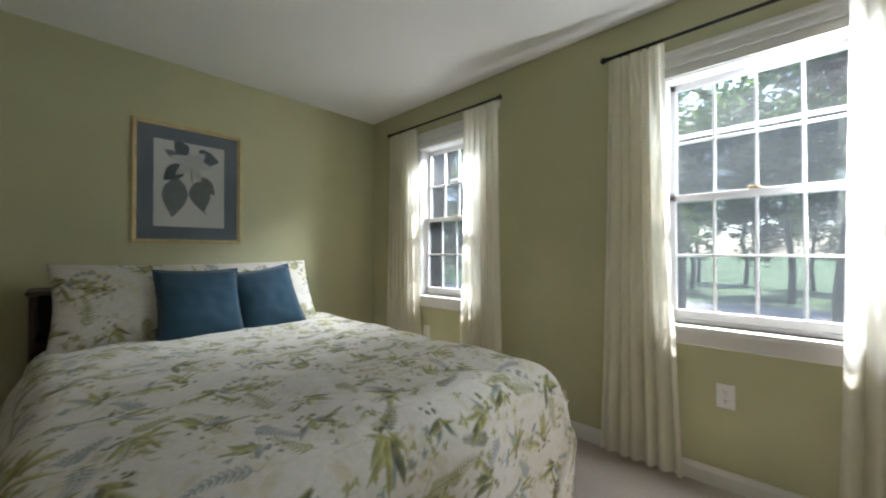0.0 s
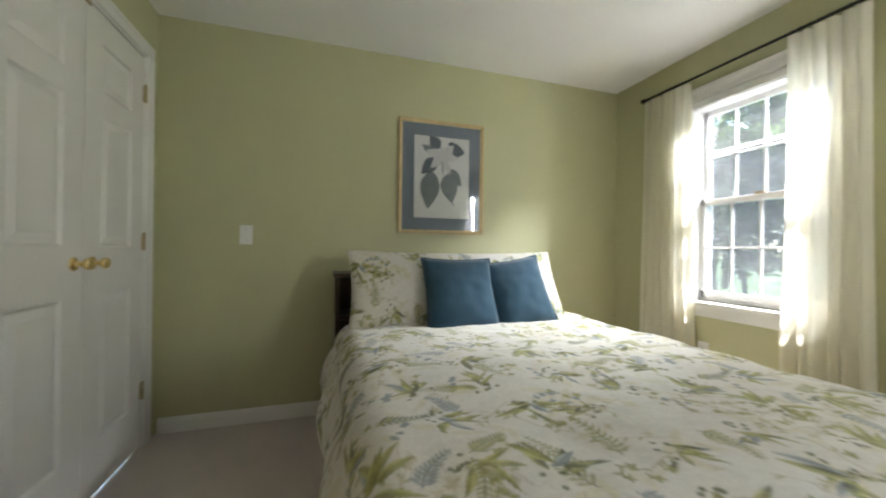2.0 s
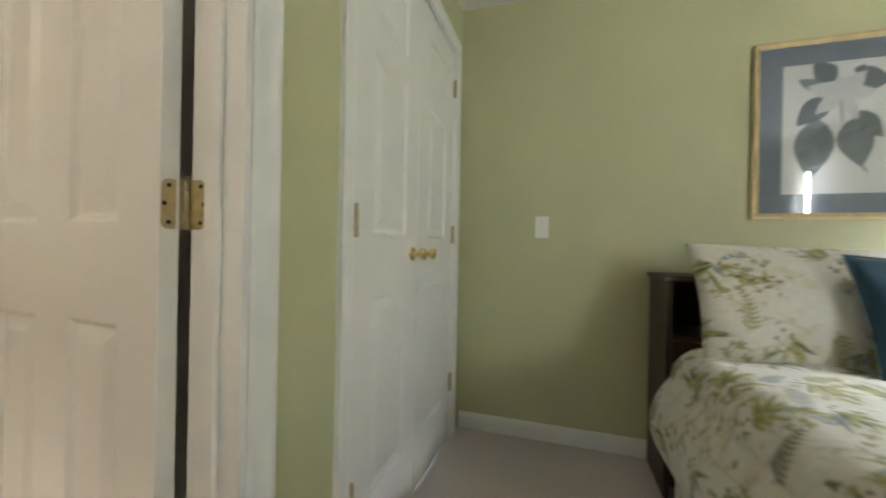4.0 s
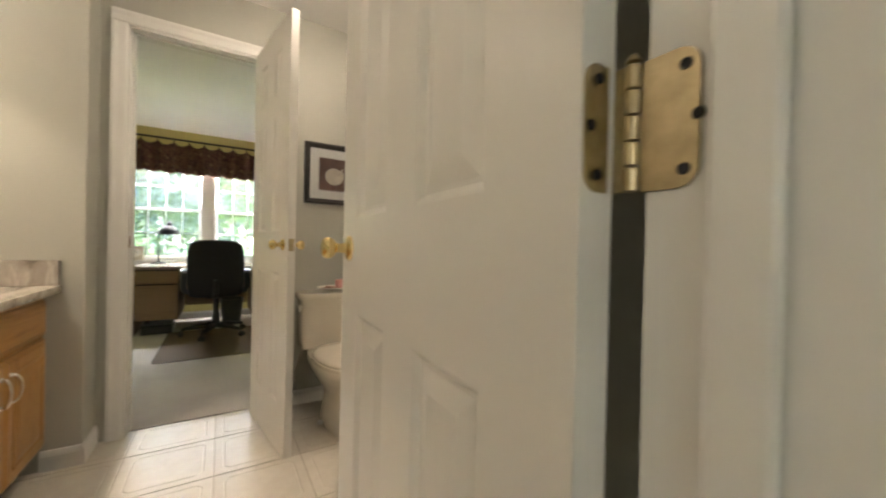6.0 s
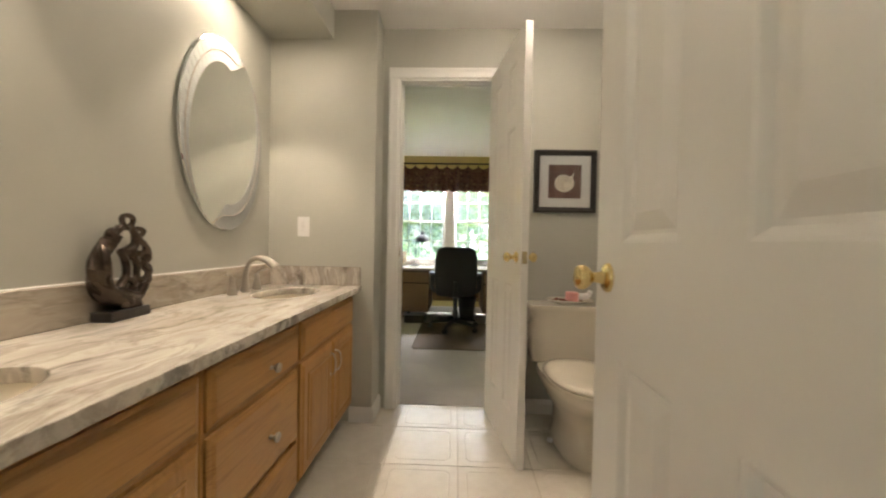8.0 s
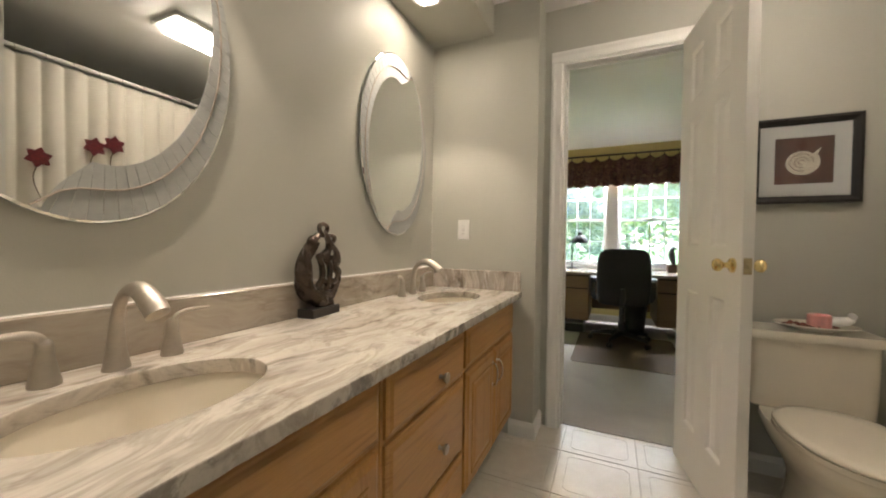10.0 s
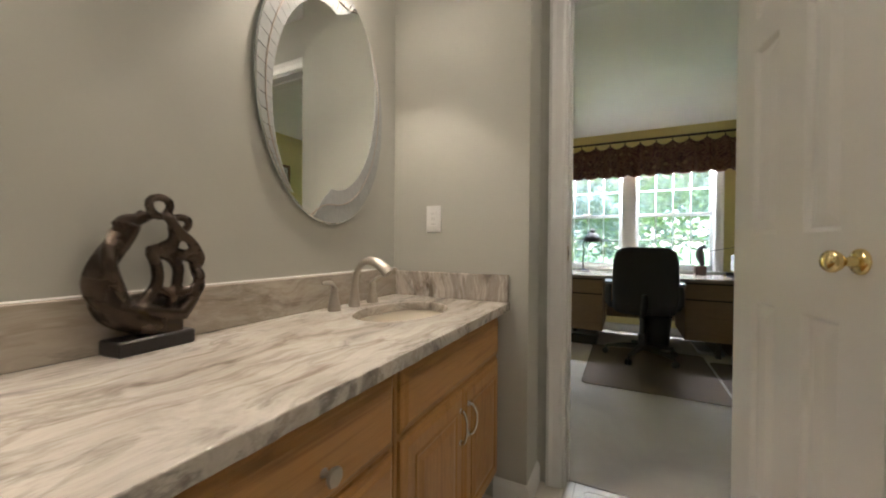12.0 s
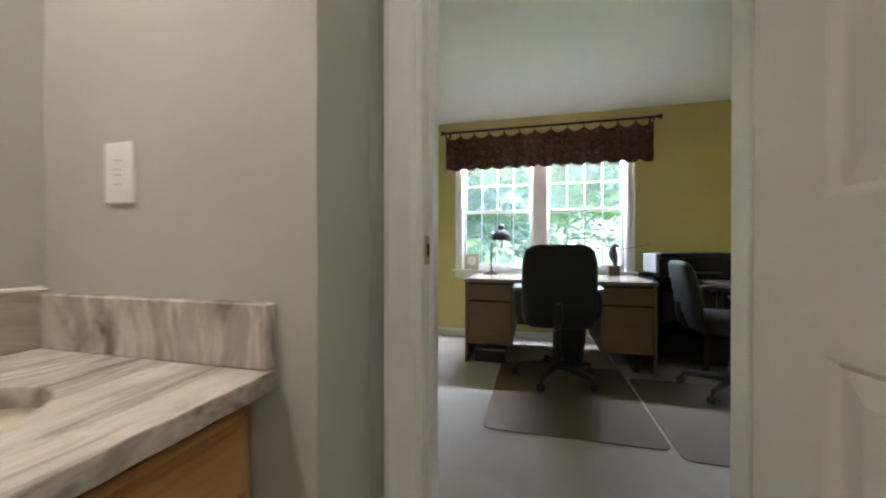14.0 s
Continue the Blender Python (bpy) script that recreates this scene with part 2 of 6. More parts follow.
def sheer(name, c):
    """Thin cloth that lets light through."""
    n = Nodes(name)
    v = n.coord()
    w = n.noise(n.mapped(v, (1, 1, 0.3)), 500, 2).outputs[0]
    col = n.ramp(w, [(0.3, shade(c, 0.93)), (0.7, c)])
    n.set(col=col, rough=0.9, spec=0.1)
    tl = n.add("ShaderNodeBsdfTranslucent", {"Color": col})
    tr = n.add("ShaderNodeBsdfTransparent")
    m1 = n.add("ShaderNodeMixShader", {0: 0.64, 1: n.b.outputs[0], 2: tl.outputs[0]})
    m2 = n.add("ShaderNodeMixShader", {0: 0.13, 1: m1.outputs[0], 2: tr.outputs[0]})
    n.t.links.new(m2.outputs[0], n.t.nodes["Material Output"].inputs[0])
    return n.m


def glass(name, tint=(0.72, 0.74, 0.76), haze=0.02):
    """Window pane: see-through with a weak gloss; tint dims what lies behind, haze whitens it."""
    n = Nodes(name)
    tr = n.add("ShaderNodeBsdfTransparent", {"Color": (*tint, 1)})
    gl = n.add("ShaderNodeBsdfGlossy", {"Roughness": 0.03})
    fr = n.add("ShaderNodeFresnel", {"IOR": 1.45})
    m0 = n.add("ShaderNodeMixShader", {0: fr.outputs[0], 1: tr.outputs[0], 2: gl.outputs[0]})
    veil = n.add("ShaderNodeBsdfTranslucent", {"Color": (0.8, 0.82, 0.85, 1)})
    veil_mix = n.math('MULTIPLY', n.noise(n.coord(), 3.0, 4).outputs[0], haze)
    m1 = n.add("ShaderNodeMixShader", {0: veil_mix, 1: m0.outputs[0], 2: veil.outputs[0]})
    n.t.links.new(m1.outputs[0], n.t.nodes["Material Output"].inputs[0])
    return n.m


def insect_mesh(name):
    """Fine woven screen, too fine to tell the wires apart: mostly open, the wires pale grey."""
    n = Nodes(name)
    tr = n.add("ShaderNodeBsdfTransparent", {"Color": (1, 1, 1, 1)})
    df = n.add("ShaderNodeBsdfDiffuse", {"Color": (0.10, 0.105, 0.11, 1)})
    tl = n.add("ShaderNodeBsdfTranslucent", {"Color": (0.05, 0.052, 0.056, 1)})
    wire = n.add("ShaderNodeMixShader", {0: 0.5, 1: df.outputs[0], 2: tl.outputs[0]})
    cover = n.ramp(n.noise(n.coord(), 5.0, 4).outputs[0], [(0.3, (0.36, 0.36, 0.36)), (0.7, (0.46, 0.46, 0.46))])
    m0 = n.add("ShaderNodeMixShader", {0: cover, 1: tr.outputs[0], 2: wire.outputs[0]})
    n.t.links.new(m0.outputs[0], n.t.nodes["Material Output"].inputs[0])
    return n.m


GREEN = paint("green_wall_paint", (0.49, 0.485, 0.285), 0.62)
GREY = paint("greige_wall_paint", (0.44, 0.435, 0.38), 0.55)
YELLOW = paint("yellow_wall_paint", (0.62, 0.54, 0.22), 0.62)
CEIL = paint("ceiling_white", (0.84, 0.83, 0.815), 0.8, 160, 0.3, 0.03)
TRIM = paint("white_trim_paint", (0.76, 0.75, 0.72), 0.34, 90, 0.05, 0.04)
DOORP = paint("white_door_paint", (0.75, 0.73, 0.69), 0.36, 120, 0.08, 0.04)
VINYL = paint("window_vinyl", (0.80, 0.80, 0.80), 0.3, 60, 0.03, 0.03)
CARPET = carpet("beige_carpet", (0.70, 0.615, 0.57), (0.63, 0.55, 0.51))
CARPET2 = carpet("office_carpet", (0.60, 0.555, 0.51), (0.50, 0.455, 0.42))
FLORAL = floral("floral_cotton")
BLUE = cloth("navy_cushion_cloth", (0.024, 0.062, 0.095), 0.85, 700, 0.2)
DARKWOOD = wood("dark_stained_wood", (0.055, 0.028, 0.018), (0.02, 0.011, 0.008), 'X', 0.4)
OAK_X = wood("honey_oak_across", (0.52, 0.28, 0.085), (0.28, 0.13, 0.033), 'X', 0.36)
OAK_Z = wood("honey_oak_upright", (0.52, 0.28, 0.085), (0.28, 0.13, 0.033), 'Z', 0.36)
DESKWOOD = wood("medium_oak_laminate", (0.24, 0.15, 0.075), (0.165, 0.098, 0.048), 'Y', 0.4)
# paler and smoother than the desk body
DESKTOP = wood("pale_desk_laminate", (0.36, 0.30, 0.25), (0.28, 0.22, 0.18), 'Y', 0.22)
SHEER = sheer("cream_sheer_cloth", (0.92, 0.895, 0.79))
PANE = glass("window_glass")
# office window's overexposed glare is put into this glass as haze
PANE_GLARE = glass("glare_window_glass", (0.88, 0.90, 0.90), 0.34)
CLEAR = glass("picture_glass", (0.97, 0.98, 0.98), 0.0)
SCREEN = insect_mesh("insect_screen_mesh")
GRANITE_X = granite("streaked_granite_along", 'X')
GRANITE_E = granite("chiselled_granite_edge", 'Y', 0.25)
GRANITE_B = granite("brown_granite_backsplash", 'X', 0.55)
GRANITE_Y = granite("streaked_granite_splash", 'Z')
BRASS = plain("polished_brass", (0.80, 0.64, 0.31), 0.14, 1.0, 0.1, 40, 0.03)
AGED = plain("antique_brass", (0.44, 0.36, 0.22), 0.32, 1.0, 0.2, 60, 0.12)
NICKEL = plain("brushed_nickel", (0.50, 0.46, 0.40), 0.48, 1.0, 0.08, 80, 0.06)
CHROME = plain("chrome", (0.75, 0.74, 0.72), 0.1, 1.0, 0.05, 40, 0.02)
IRON = plain("black_iron", (0.014, 0.012, 0.012), 0.45, 0.4, 0.2, 40, 0.1)
GOLD = plain("gilt_frame_wood", (0.52, 0.40, 0.21), 0.38, 0.4, 0.2, 30, 0.2)
BLACKP = plain("black_plastic", (0.013, 0.013, 0.014), 0.42, 0.0, 0.2, 60, 0.1)
LEATHER = plain("black_leather", (0.006, 0.006, 0.007), 0.55, 0.0, 0.2, 90, 0.5)
GREYP = plain("grey_plastic", (0.30, 0.31, 0.33), 0.4, 0.0, 0.06, 60, 0.05)
PORCELAIN = plain("bone_porcelain", (0.74, 0.68, 0.57), 0.12, 0.0, 0.02, 8, 0.01, coat=0.3)
BRONZE = plain("bronze_resin", (0.065, 0.048, 0.036), 0.27, 0.8, 0.55, 18, 0.25)
SLATE = plain("black_slate", (0.02, 0.017, 0.016), 0.35, 0.0, 0.25, 60, 0.15)
WHITEP = plain("white_plastic", (0.78, 0.77, 0.75), 0.35, 0.0, 0.02, 20, 0.02)
DARKGAP = plain("dark_void", (0.01, 0.009, 0.008), 0.9, 0.0, 0.2, 20, 0.1)
MIRROR = Nodes("mirror_silver").set(col=(0.80, 0.82, 0.80), metal=1.0, rough=0.012).m
PAPER = plain("ivory_print_paper", (0.80, 0.78, 0.73), 0.7, 0.0, 0.03, 12, 0.03)
MATBLUE = plain("slate_blue_mat_board", (0.20, 0.235, 0.27), 0.75, 0.0, 0.06, 30, 0.05)
BLACKF = plain("black_frame_lacquer", (0.014, 0.012, 0.011), 0.3, 0.0, 0.2, 40, 0.05)

# ---- mesh helpers ----
def part(name, bm, material, parent=None, label=""):
    """Link a bmesh as one mesh object under a thing or a part."""
    me = bpy.data.meshes.new(name)
    bmesh.ops.recalc_face_normals(bm, faces=bm.faces)
    bm.to_mesh(me)
    bm.free()
    return share(name, me, material, parent, label)


def share(name, me, material=None, parent=None, label=""):
    if material and not me.materials:
        me.materials.append(material)
    ob = new(name, me)
    if parent:
        ob.parent = parent
        ob.matrix_parent_inverse = Matrix.Identity(4)
    if label:
        ob["label"] = label
    return ob


def thing(name, label, category, group="", place=(0, 0, 0), turn=0.0):
    ob = new(name)
    ob.matrix_basis = pose(*place, 0, 0, turn)
    return tagged(ob, label, category, group)


def smooth(ob, angle=40):
    me = ob.data
    me.polygons.foreach_set("use_smooth", [True] * len(me.polygons))
    try:
        me.set_sharp_from_angle(angle=radians(angle))
    except AttributeError:
        pass
    return ob


def box(bm, a, b, bevel=0.0, seg=1, m=None):
    """A block between two corners, with eased edges."""
    lo = [min(p, q) for p, q in zip(a, b)]
    hi = [max(p, q) for p, q in zip(a, b)]
    t = bmesh.new()
    bmesh.ops.create_cube(t, size=1.0)
    for v in t.verts:
        v.co = Vector([lo[k] + (v.co[k] + 0.5) * (hi[k] - lo[k]) for k in range(3)])
    if bevel > 0:
        bmesh.ops.bevel(t, geom=t.edges[:], offset=bevel, segments=seg, affect='EDGES', profile=0.5)
    if m is not None:
        bmesh.ops.transform(t, matrix=m, verts=t.verts)
    merge(bm, t)
    return bm


def merge(bm, t):
    me = bpy.data.meshes.new("tmp")
    t.to_mesh(me)
    t.free()
    bm.from_mesh(me)
    bpy.data.meshes.remove(me)


def boxes(*specs, bevel=0.0, seg=1):
    bm = bmesh.new()
    for a, b in specs:
        box(bm, a, b, bevel, seg)
    return bm


def loft(rings, close=True, cap=True):
    """Skin a list of rings of equal count."""
    bm = bmesh.new()
    vs = [[bm.verts.new(p) for p in r] for r in rings]
    n = len(rings[0])
    for r0, r1 in zip(vs, vs[1:]):
        for k in range(n if close else n - 1):
            bm.faces.new((r0[k], r0[(k + 1) % n], r1[(k + 1) % n], r1[k]))
    if cap and close:
        bm.faces.new(vs[0][::-1])
        bm.faces.new(vs[-1])
    return bm


def oval(cx, cy, z, rx, ry, n=32, p=2.0):
    out = []
    for k in range(n):
        a = 2 * math.pi * k / n
        c, s = math.cos(a), math.sin(a)
        out.append((cx + rx * math.copysign(abs(c) ** (2 / p), c), cy + ry * math.copysign(abs(s) ** (2 / p), s), z))
    return out


def turned(profile, n=24, cx=0.0, cy=0.0):
    """A turned body from (radius, height) pairs."""
    return loft([oval(cx, cy, z, max(r, 0.0004), max(r, 0.0004), n) for r, z in profile])


def tube(pts, radii, n=12, flat=1.0, smooth_pts=0):
    """A tapered tube along points."""
    P = [Vector(p) for p in pts]
    R = list(radii) if hasattr(radii, "__len__") else [radii] * len(P)
    for _ in range(smooth_pts):
        Q, S = [P[0]], [R[0]]
        for k in range(len(P) - 1):
            Q += [P[k].lerp(P[k + 1], 0.25), P[k].lerp(P[k + 1], 0.75)]
            S += [R[k] * 0.75 + R[k + 1] * 0.25, R[k] * 0.25 + R[k + 1] * 0.75]
        P, R = Q + [P[-1]], S + [R[-1]]
    rings = []
    up = None
    for k, p in enumerate(P):
        d = (P[min(k + 1, len(P) - 1)] - P[max(k - 1, 0)]).normalized()
        if up is None:
            up = d.orthogonal().normalized()
        up = (up - d * up.dot(d)).normalized()
        side = d.cross(up)
        rings.append([p + (up * math.cos(2 * math.pi * j / n) + side * math.sin(2 * math.pi * j / n) * flat) * R[k] for j in range(n)])
    return loft(rings)


def sheet(nu, nv, f, uv=None, thick=0.0):
    """A grid surface from f(u, v), with its own UV."""
    bm = bmesh.new()
    lay = bm.loops.layers.uv.new("UVMap")
    g = [[bm.verts.new(f(i / nu, j / nv)) for j in range(nv + 1)] for i in range(nu + 1)]
    for i in range(nu):
        for j in range(nv):
            fa = bm.faces.new((g[i][j], g[i + 1][j], g[i + 1][j + 1], g[i][j + 1]))
            for lp, (a, b) in zip(fa.loops, ((i, j), (i + 1, j), (i + 1, j + 1), (i, j + 1))):
                lp[lay].uv = uv(a / nu, b / nv) if uv else (a / nu, b / nv)
    return bm


def cutout(outer, holes, depth, bevel=0.0):
    """A flat plate of an outline with holes, thick along z from 0 to depth."""
    cu = bpy.data.curves.new("shape", 'CURVE')
    cu.dimensions, cu.fill_mode = '2D', 'BOTH'
    cu.extrude, cu.bevel_depth, cu.bevel_resolution = max(depth / 2 - bevel, 0.0001), bevel, 2
    for loop in (outer, *holes):
        s = cu.splines.new('POLY')
        s.points.add(len(loop) - 1)
        for p, q in zip(s.points, loop):
            p.co = (q[0], q[1], 0, 1)
        s.use_cyclic_u = True
    ob = bpy.data.objects.new("shape", cu)
    scene.collection.objects.link(ob)
    me = bpy.data.meshes.new_from_object(ob.evaluated_get(bpy.context.evaluated_depsgraph_get()))
    bpy.data.objects.remove(ob)
    bpy.data.curves.remove(cu)
    bm = bmesh.new()
    bm.from_mesh(me)
    bpy.data.meshes.remove(me)
    bmesh.ops.translate(bm, verts=bm.verts, vec=(0, 0, depth / 2))
    return bm


def moved(bm, m):
    bmesh.ops.transform(bm, matrix=m, verts=bm.verts)
    return bm


def structure(name, bm, material, label, category):
    return tagged(part(name, bm, material), label, category, kind="structure")


def wall_blocks(axis, p0, p1, a0, a1, z0, z1, holes=()):
    """Blocks of a wall across one axis between p0 and p1, running a0 to a1, with (a0, a1, z0, z1) holes."""
    bm = bmesh.new()
    A = sorted({a0, a1, *[h[0] for h in holes], *[h[1] for h in holes]})
    for s, e in zip(A, A[1:]):
        mid = (s + e) / 2
        cuts = sorted((h[2], h[3]) for h in holes if h[0] < mid < h[1])
        z = z0
        for c0, c1 in cuts + [(z1, z1)]:
            if c0 > z:
                if axis == 'x':
                    box(bm, (p0, s, z), (p1, e, c0))
                else:
                    box(bm, (s, p0, z), (e, p1, c0))
            z = c1
    return bm

# ---- large structure ----
CZ = 2.355            # ceiling height
EX, SY = 3.19, -3.80  # bedroom east and south walls
BX = -0.118           # bathroom east face
OX = -2.335           # bathroom west face
VY = -2.865           # vanity wall
WX = -5.59            # office window wall
ON, OS = 0.0, -3.70  # office north and south walls
W1 = (-1.37, -0.66)   # window openings along y
W2 = (-3.20, -2.49)
WZ = (0.74, 1.98)
WO = (-2.72, -1.05)
CLO = (-1.135, -0.135)  # closet opening
BDR = (-2.184, -1.470)  # bedroom to bathroom opening
ODR = (-2.155, -1.538)  # bathroom to office opening
DH = 2.055              # opening height

structure("floor_bedroom", boxes(((0, SY, -0.12), (EX, 0, 0))), CARPET, "beige cut-pile carpet on the bedroom floor", "floor")
structure("floor_bathroom", boxes(((OX - 0.06, VY, -0.12), (BX + 0.125, 0, -0.004))), plain("floor_underlay", (0.46, 0.40, 0.32), 0.4), "tan underlay between pale vinyl tiles", "floor")
structure("floor_office", boxes(((WX, OS, -0.12), (OX - 0.06, ON, 0.004))), CARPET2, "pale beige office carpet with faint stains", "floor")
structure("ceiling_bedroom", boxes(((0, SY, CZ), (EX, 0, CZ + 0.12))), CEIL, "smooth white bedroom ceiling", "ceiling")
structure("ceiling_bathroom", boxes(((OX, VY, CZ), (BX, 0, CZ + 0.12))), CEIL, "white bathroom ceiling", "ceiling")
structure("ceiling_office", boxes(((WX, OS, CZ), (OX - 0.12, ON, CZ + 0.12))), CEIL, "white office ceiling", "ceiling")

structure("wall_bedroom_north", wall_blocks('y', 0, 0.12, -0.06, EX + 0.16, 0, CZ), GREEN, "sage green painted wall behind the bed", "wall")
structure("wall_bedroom_south", wall_blocks('y', SY - 0.12, SY, -0.06, EX + 0.16, 0, CZ), GREEN, "sage green painted bedroom wall", "wall")
structure("wall_bedroom_east", wall_blocks('x', EX, EX + 0.16, SY, 0, 0, CZ, [(*W1, *WZ), (*W2, *WZ)]), GREEN, "sage green wall with two double-hung windows", "wall")
structure("wall_bedroom_west", wall_blocks('x', -0.06, 0, SY, 0, 0, CZ, [(*CLO, 0, DH), (*BDR, 0, DH)]), GREEN, "sage green wall with closet and bathroom doors", "wall")
structure("wall_bathroom_east", wall_blocks('x', BX, -0.06, VY, -1.405, 0, CZ, [(*BDR, 0, DH)]), GREY, "greige bathroom wall beside the door", "wall")
structure("wall_bathroom_south", wall_blocks('y', VY - 0.12, VY, OX, BX, 0, CZ), GREY, "greige wall behind the vanity", "wall")
structure("wall_bathroom_west", wall_blocks('x', OX - 0.06, OX, VY, 0, 0, CZ, [(*ODR, 0, DH)]), GREY, "greige wall with the office doorway", "wall")
structure("wall_vanity_end", boxes(((OX, VY, 0), (-2.15, -2.25, CZ))), GREY, "greige wall return at the end of the vanity", "wall")
structure("wall_bathroom_north", wall_blocks('y', 0, 0.12, OX, -0.8, 0, CZ), GREY, "greige wall beyond the bathtub", "wall")
# unseen closet wall, set close behind the open door to darken the hinge gap
structure("wall_closet_side", boxes(((-0.82, -1.405, 0), (-0.06, -1.26, CZ)), ((-0.82, -1.26, 0), (-0.72, 0, CZ))), GREY, "greige wall around the closet", "wall")
structure("wall_office_east", wall_blocks('x', OX - 0.12, OX - 0.06, OS, ON, 0, CZ, [(*ODR, 0, DH)]), YELLOW, "yellow office wall with the bathroom doorway", "wall")
structure("wall_office_west", wall_blocks('x', WX - 0.16, WX, OS, ON, 0, CZ, [(*WO, *WZ)]), YELLOW, "yellow office wall with a wide double window", "wall")
structure("wall_office_north", wall_blocks('y', ON, ON + 0.12, WX - 0.16, OX - 0.06, 0, CZ), YELLOW, "yellow office side wall", "wall")
structure("wall_office_south", wall_blocks('y', OS - 0.12, OS, WX - 0.16, OX - 0.06, 0, CZ), YELLOW, "yellow office side wall", "wall")
structure("soffit", boxes(((-2.15, VY, 2.19), (BX, -2.50, CZ))), GREY, "painted soffit over the vanity with recessed lights", "soffit")


def run_of_base(name, p, q, inward, label="white moulded baseboard"):
    """Baseboard with a stepped top along a wall from p to q; inward is the way into the room."""
    p, q, n = Vector((*p, 0)), Vector((*q, 0)), Vector((*inward, 0))
    prof = [(0.0, 0.0), (0.014, 0.0), (0.014, 0.062), (0.010, 0.074), (0.005, 0.084), (0.0, 0.086)]
    bm = loft([[a + n * d + Vector((0, 0, z)) for d, z in prof] for a in (p, q)])
    return structure(name, bm, TRIM, label, "baseboard")


run_of_base("baseboard_bedroom_north", (0.02, 0), (EX, 0), (0, -1))
run_of_base("baseboard_bedroom_east", (EX, SY), (EX, -0.014), (-1, 0))
run_of_base("baseboard_bedroom_west", (0, -1.41), (0, -1.205), (1, 0))
run_of_base("baseboard_bedroom_west_b", (0, SY), (0, -2.25), (1, 0))
run_of_base("baseboard_vanity_end", (-2.15, -2.38), (-2.15, -2.25), (1, 0))
run_of_base("baseboard_return", (-2.136, -2.25), (OX, -2.25), (0, 1))
run_of_base("baseboard_toilet", (OX, -1.47), (OX, -0.8), (1, 0))
run_of_base("baseboard_office_west", (WX, OS), (WX, ON), (1, 0))
run_of_base("baseboard_office_north", (WX, ON), (OX - 0.12, ON), (0, -1))
run_of_base("baseboard_office_south", (WX, OS), (OX - 0.12, OS), (0, 1))


def casing(name, axis_x, side, y0, y1, top, label, width=0.062):
    """Moulded casing round an opening in a wall across x; side is +1 or -1."""
    d = side
    bm = bmesh.new()
    prof = [(0.0, 0.0), (0.0, 0.010), (0.008, 0.014), (width * 0.55, 0.015), (width * 0.8, 0.019), (width, 0.017), (width, 0.0)]
    for s, y in ((-1, y0), (1, y1)):
        merge(bm, loft([[(axis_x + d * h, y + s * w, z) for w, h in prof] for z in (0.0, top)]))
    merge(bm, loft([[(axis_x + d * h, y, top + w) for w, h in prof] for y in (y0 - width, y1 + width)]))
    return structure(name, bm, TRIM, label, "door trim")


def lining(name, x0, x1, y0, y1, top, stop_x):
    """Jamb boards and door stops inside an opening across x."""
    t = 0.018
    bm = boxes(((x0, y0 - t + 0.018, 0), (x1, y0 + t, top)), ((x0, y1 - t, 0), (x1, y1, top)), ((x0, y0, top - t), (x1, y1, top)))
    s0, s1 = stop_x
    for a, b in (((s0, y0 + t, 0), (s1, y0 + t + 0.011, top - t)), ((s0, y1 - t - 0.011, 0), (s1, y1 - t, top - t)),
                 ((s0, y0 + t + 0.011, top - t - 0.011), (s1, y1 - t - 0.011, top - t))):
        box(bm, a, b, 0.003)
    return structure(name, bm, TRIM, "white painted door jamb with stops", "door jamb")


lining("trim_bath_jamb", BX - 0.003, 0.003, *BDR, DH, (-0.080, -0.045))
lining("trim_office_jamb", OX - 0.123, OX + 0.003, *ODR, DH, (OX - 0.085, OX - 0.045))
lining("trim_closet_jamb", -0.063, 0.003, *CLO, DH, (-0.06, -0.045))
casing("trim_bath_casing", 0.0, 1, BDR[0] + 0.006, BDR[1] - 0.006, DH - 0.006, "white moulded casing of the bathroom door")
casing("trim_closet_casing", 0.0, 1, CLO[0] + 0.004, CLO[1] - 0.004, DH - 0.006, "white moulded casing round the closet doors")
casing("trim_office_casing", OX, 1, ODR[0] + 0.006, ODR[1] - 0.006, DH - 0.006, "white moulded casing of the office doorway")
casing("trim_office_casing_inside", OX - 0.12, -1, ODR[0] + 0.006, ODR[1] - 0.006, DH - 0.006, "white moulded casing of the office doorway")


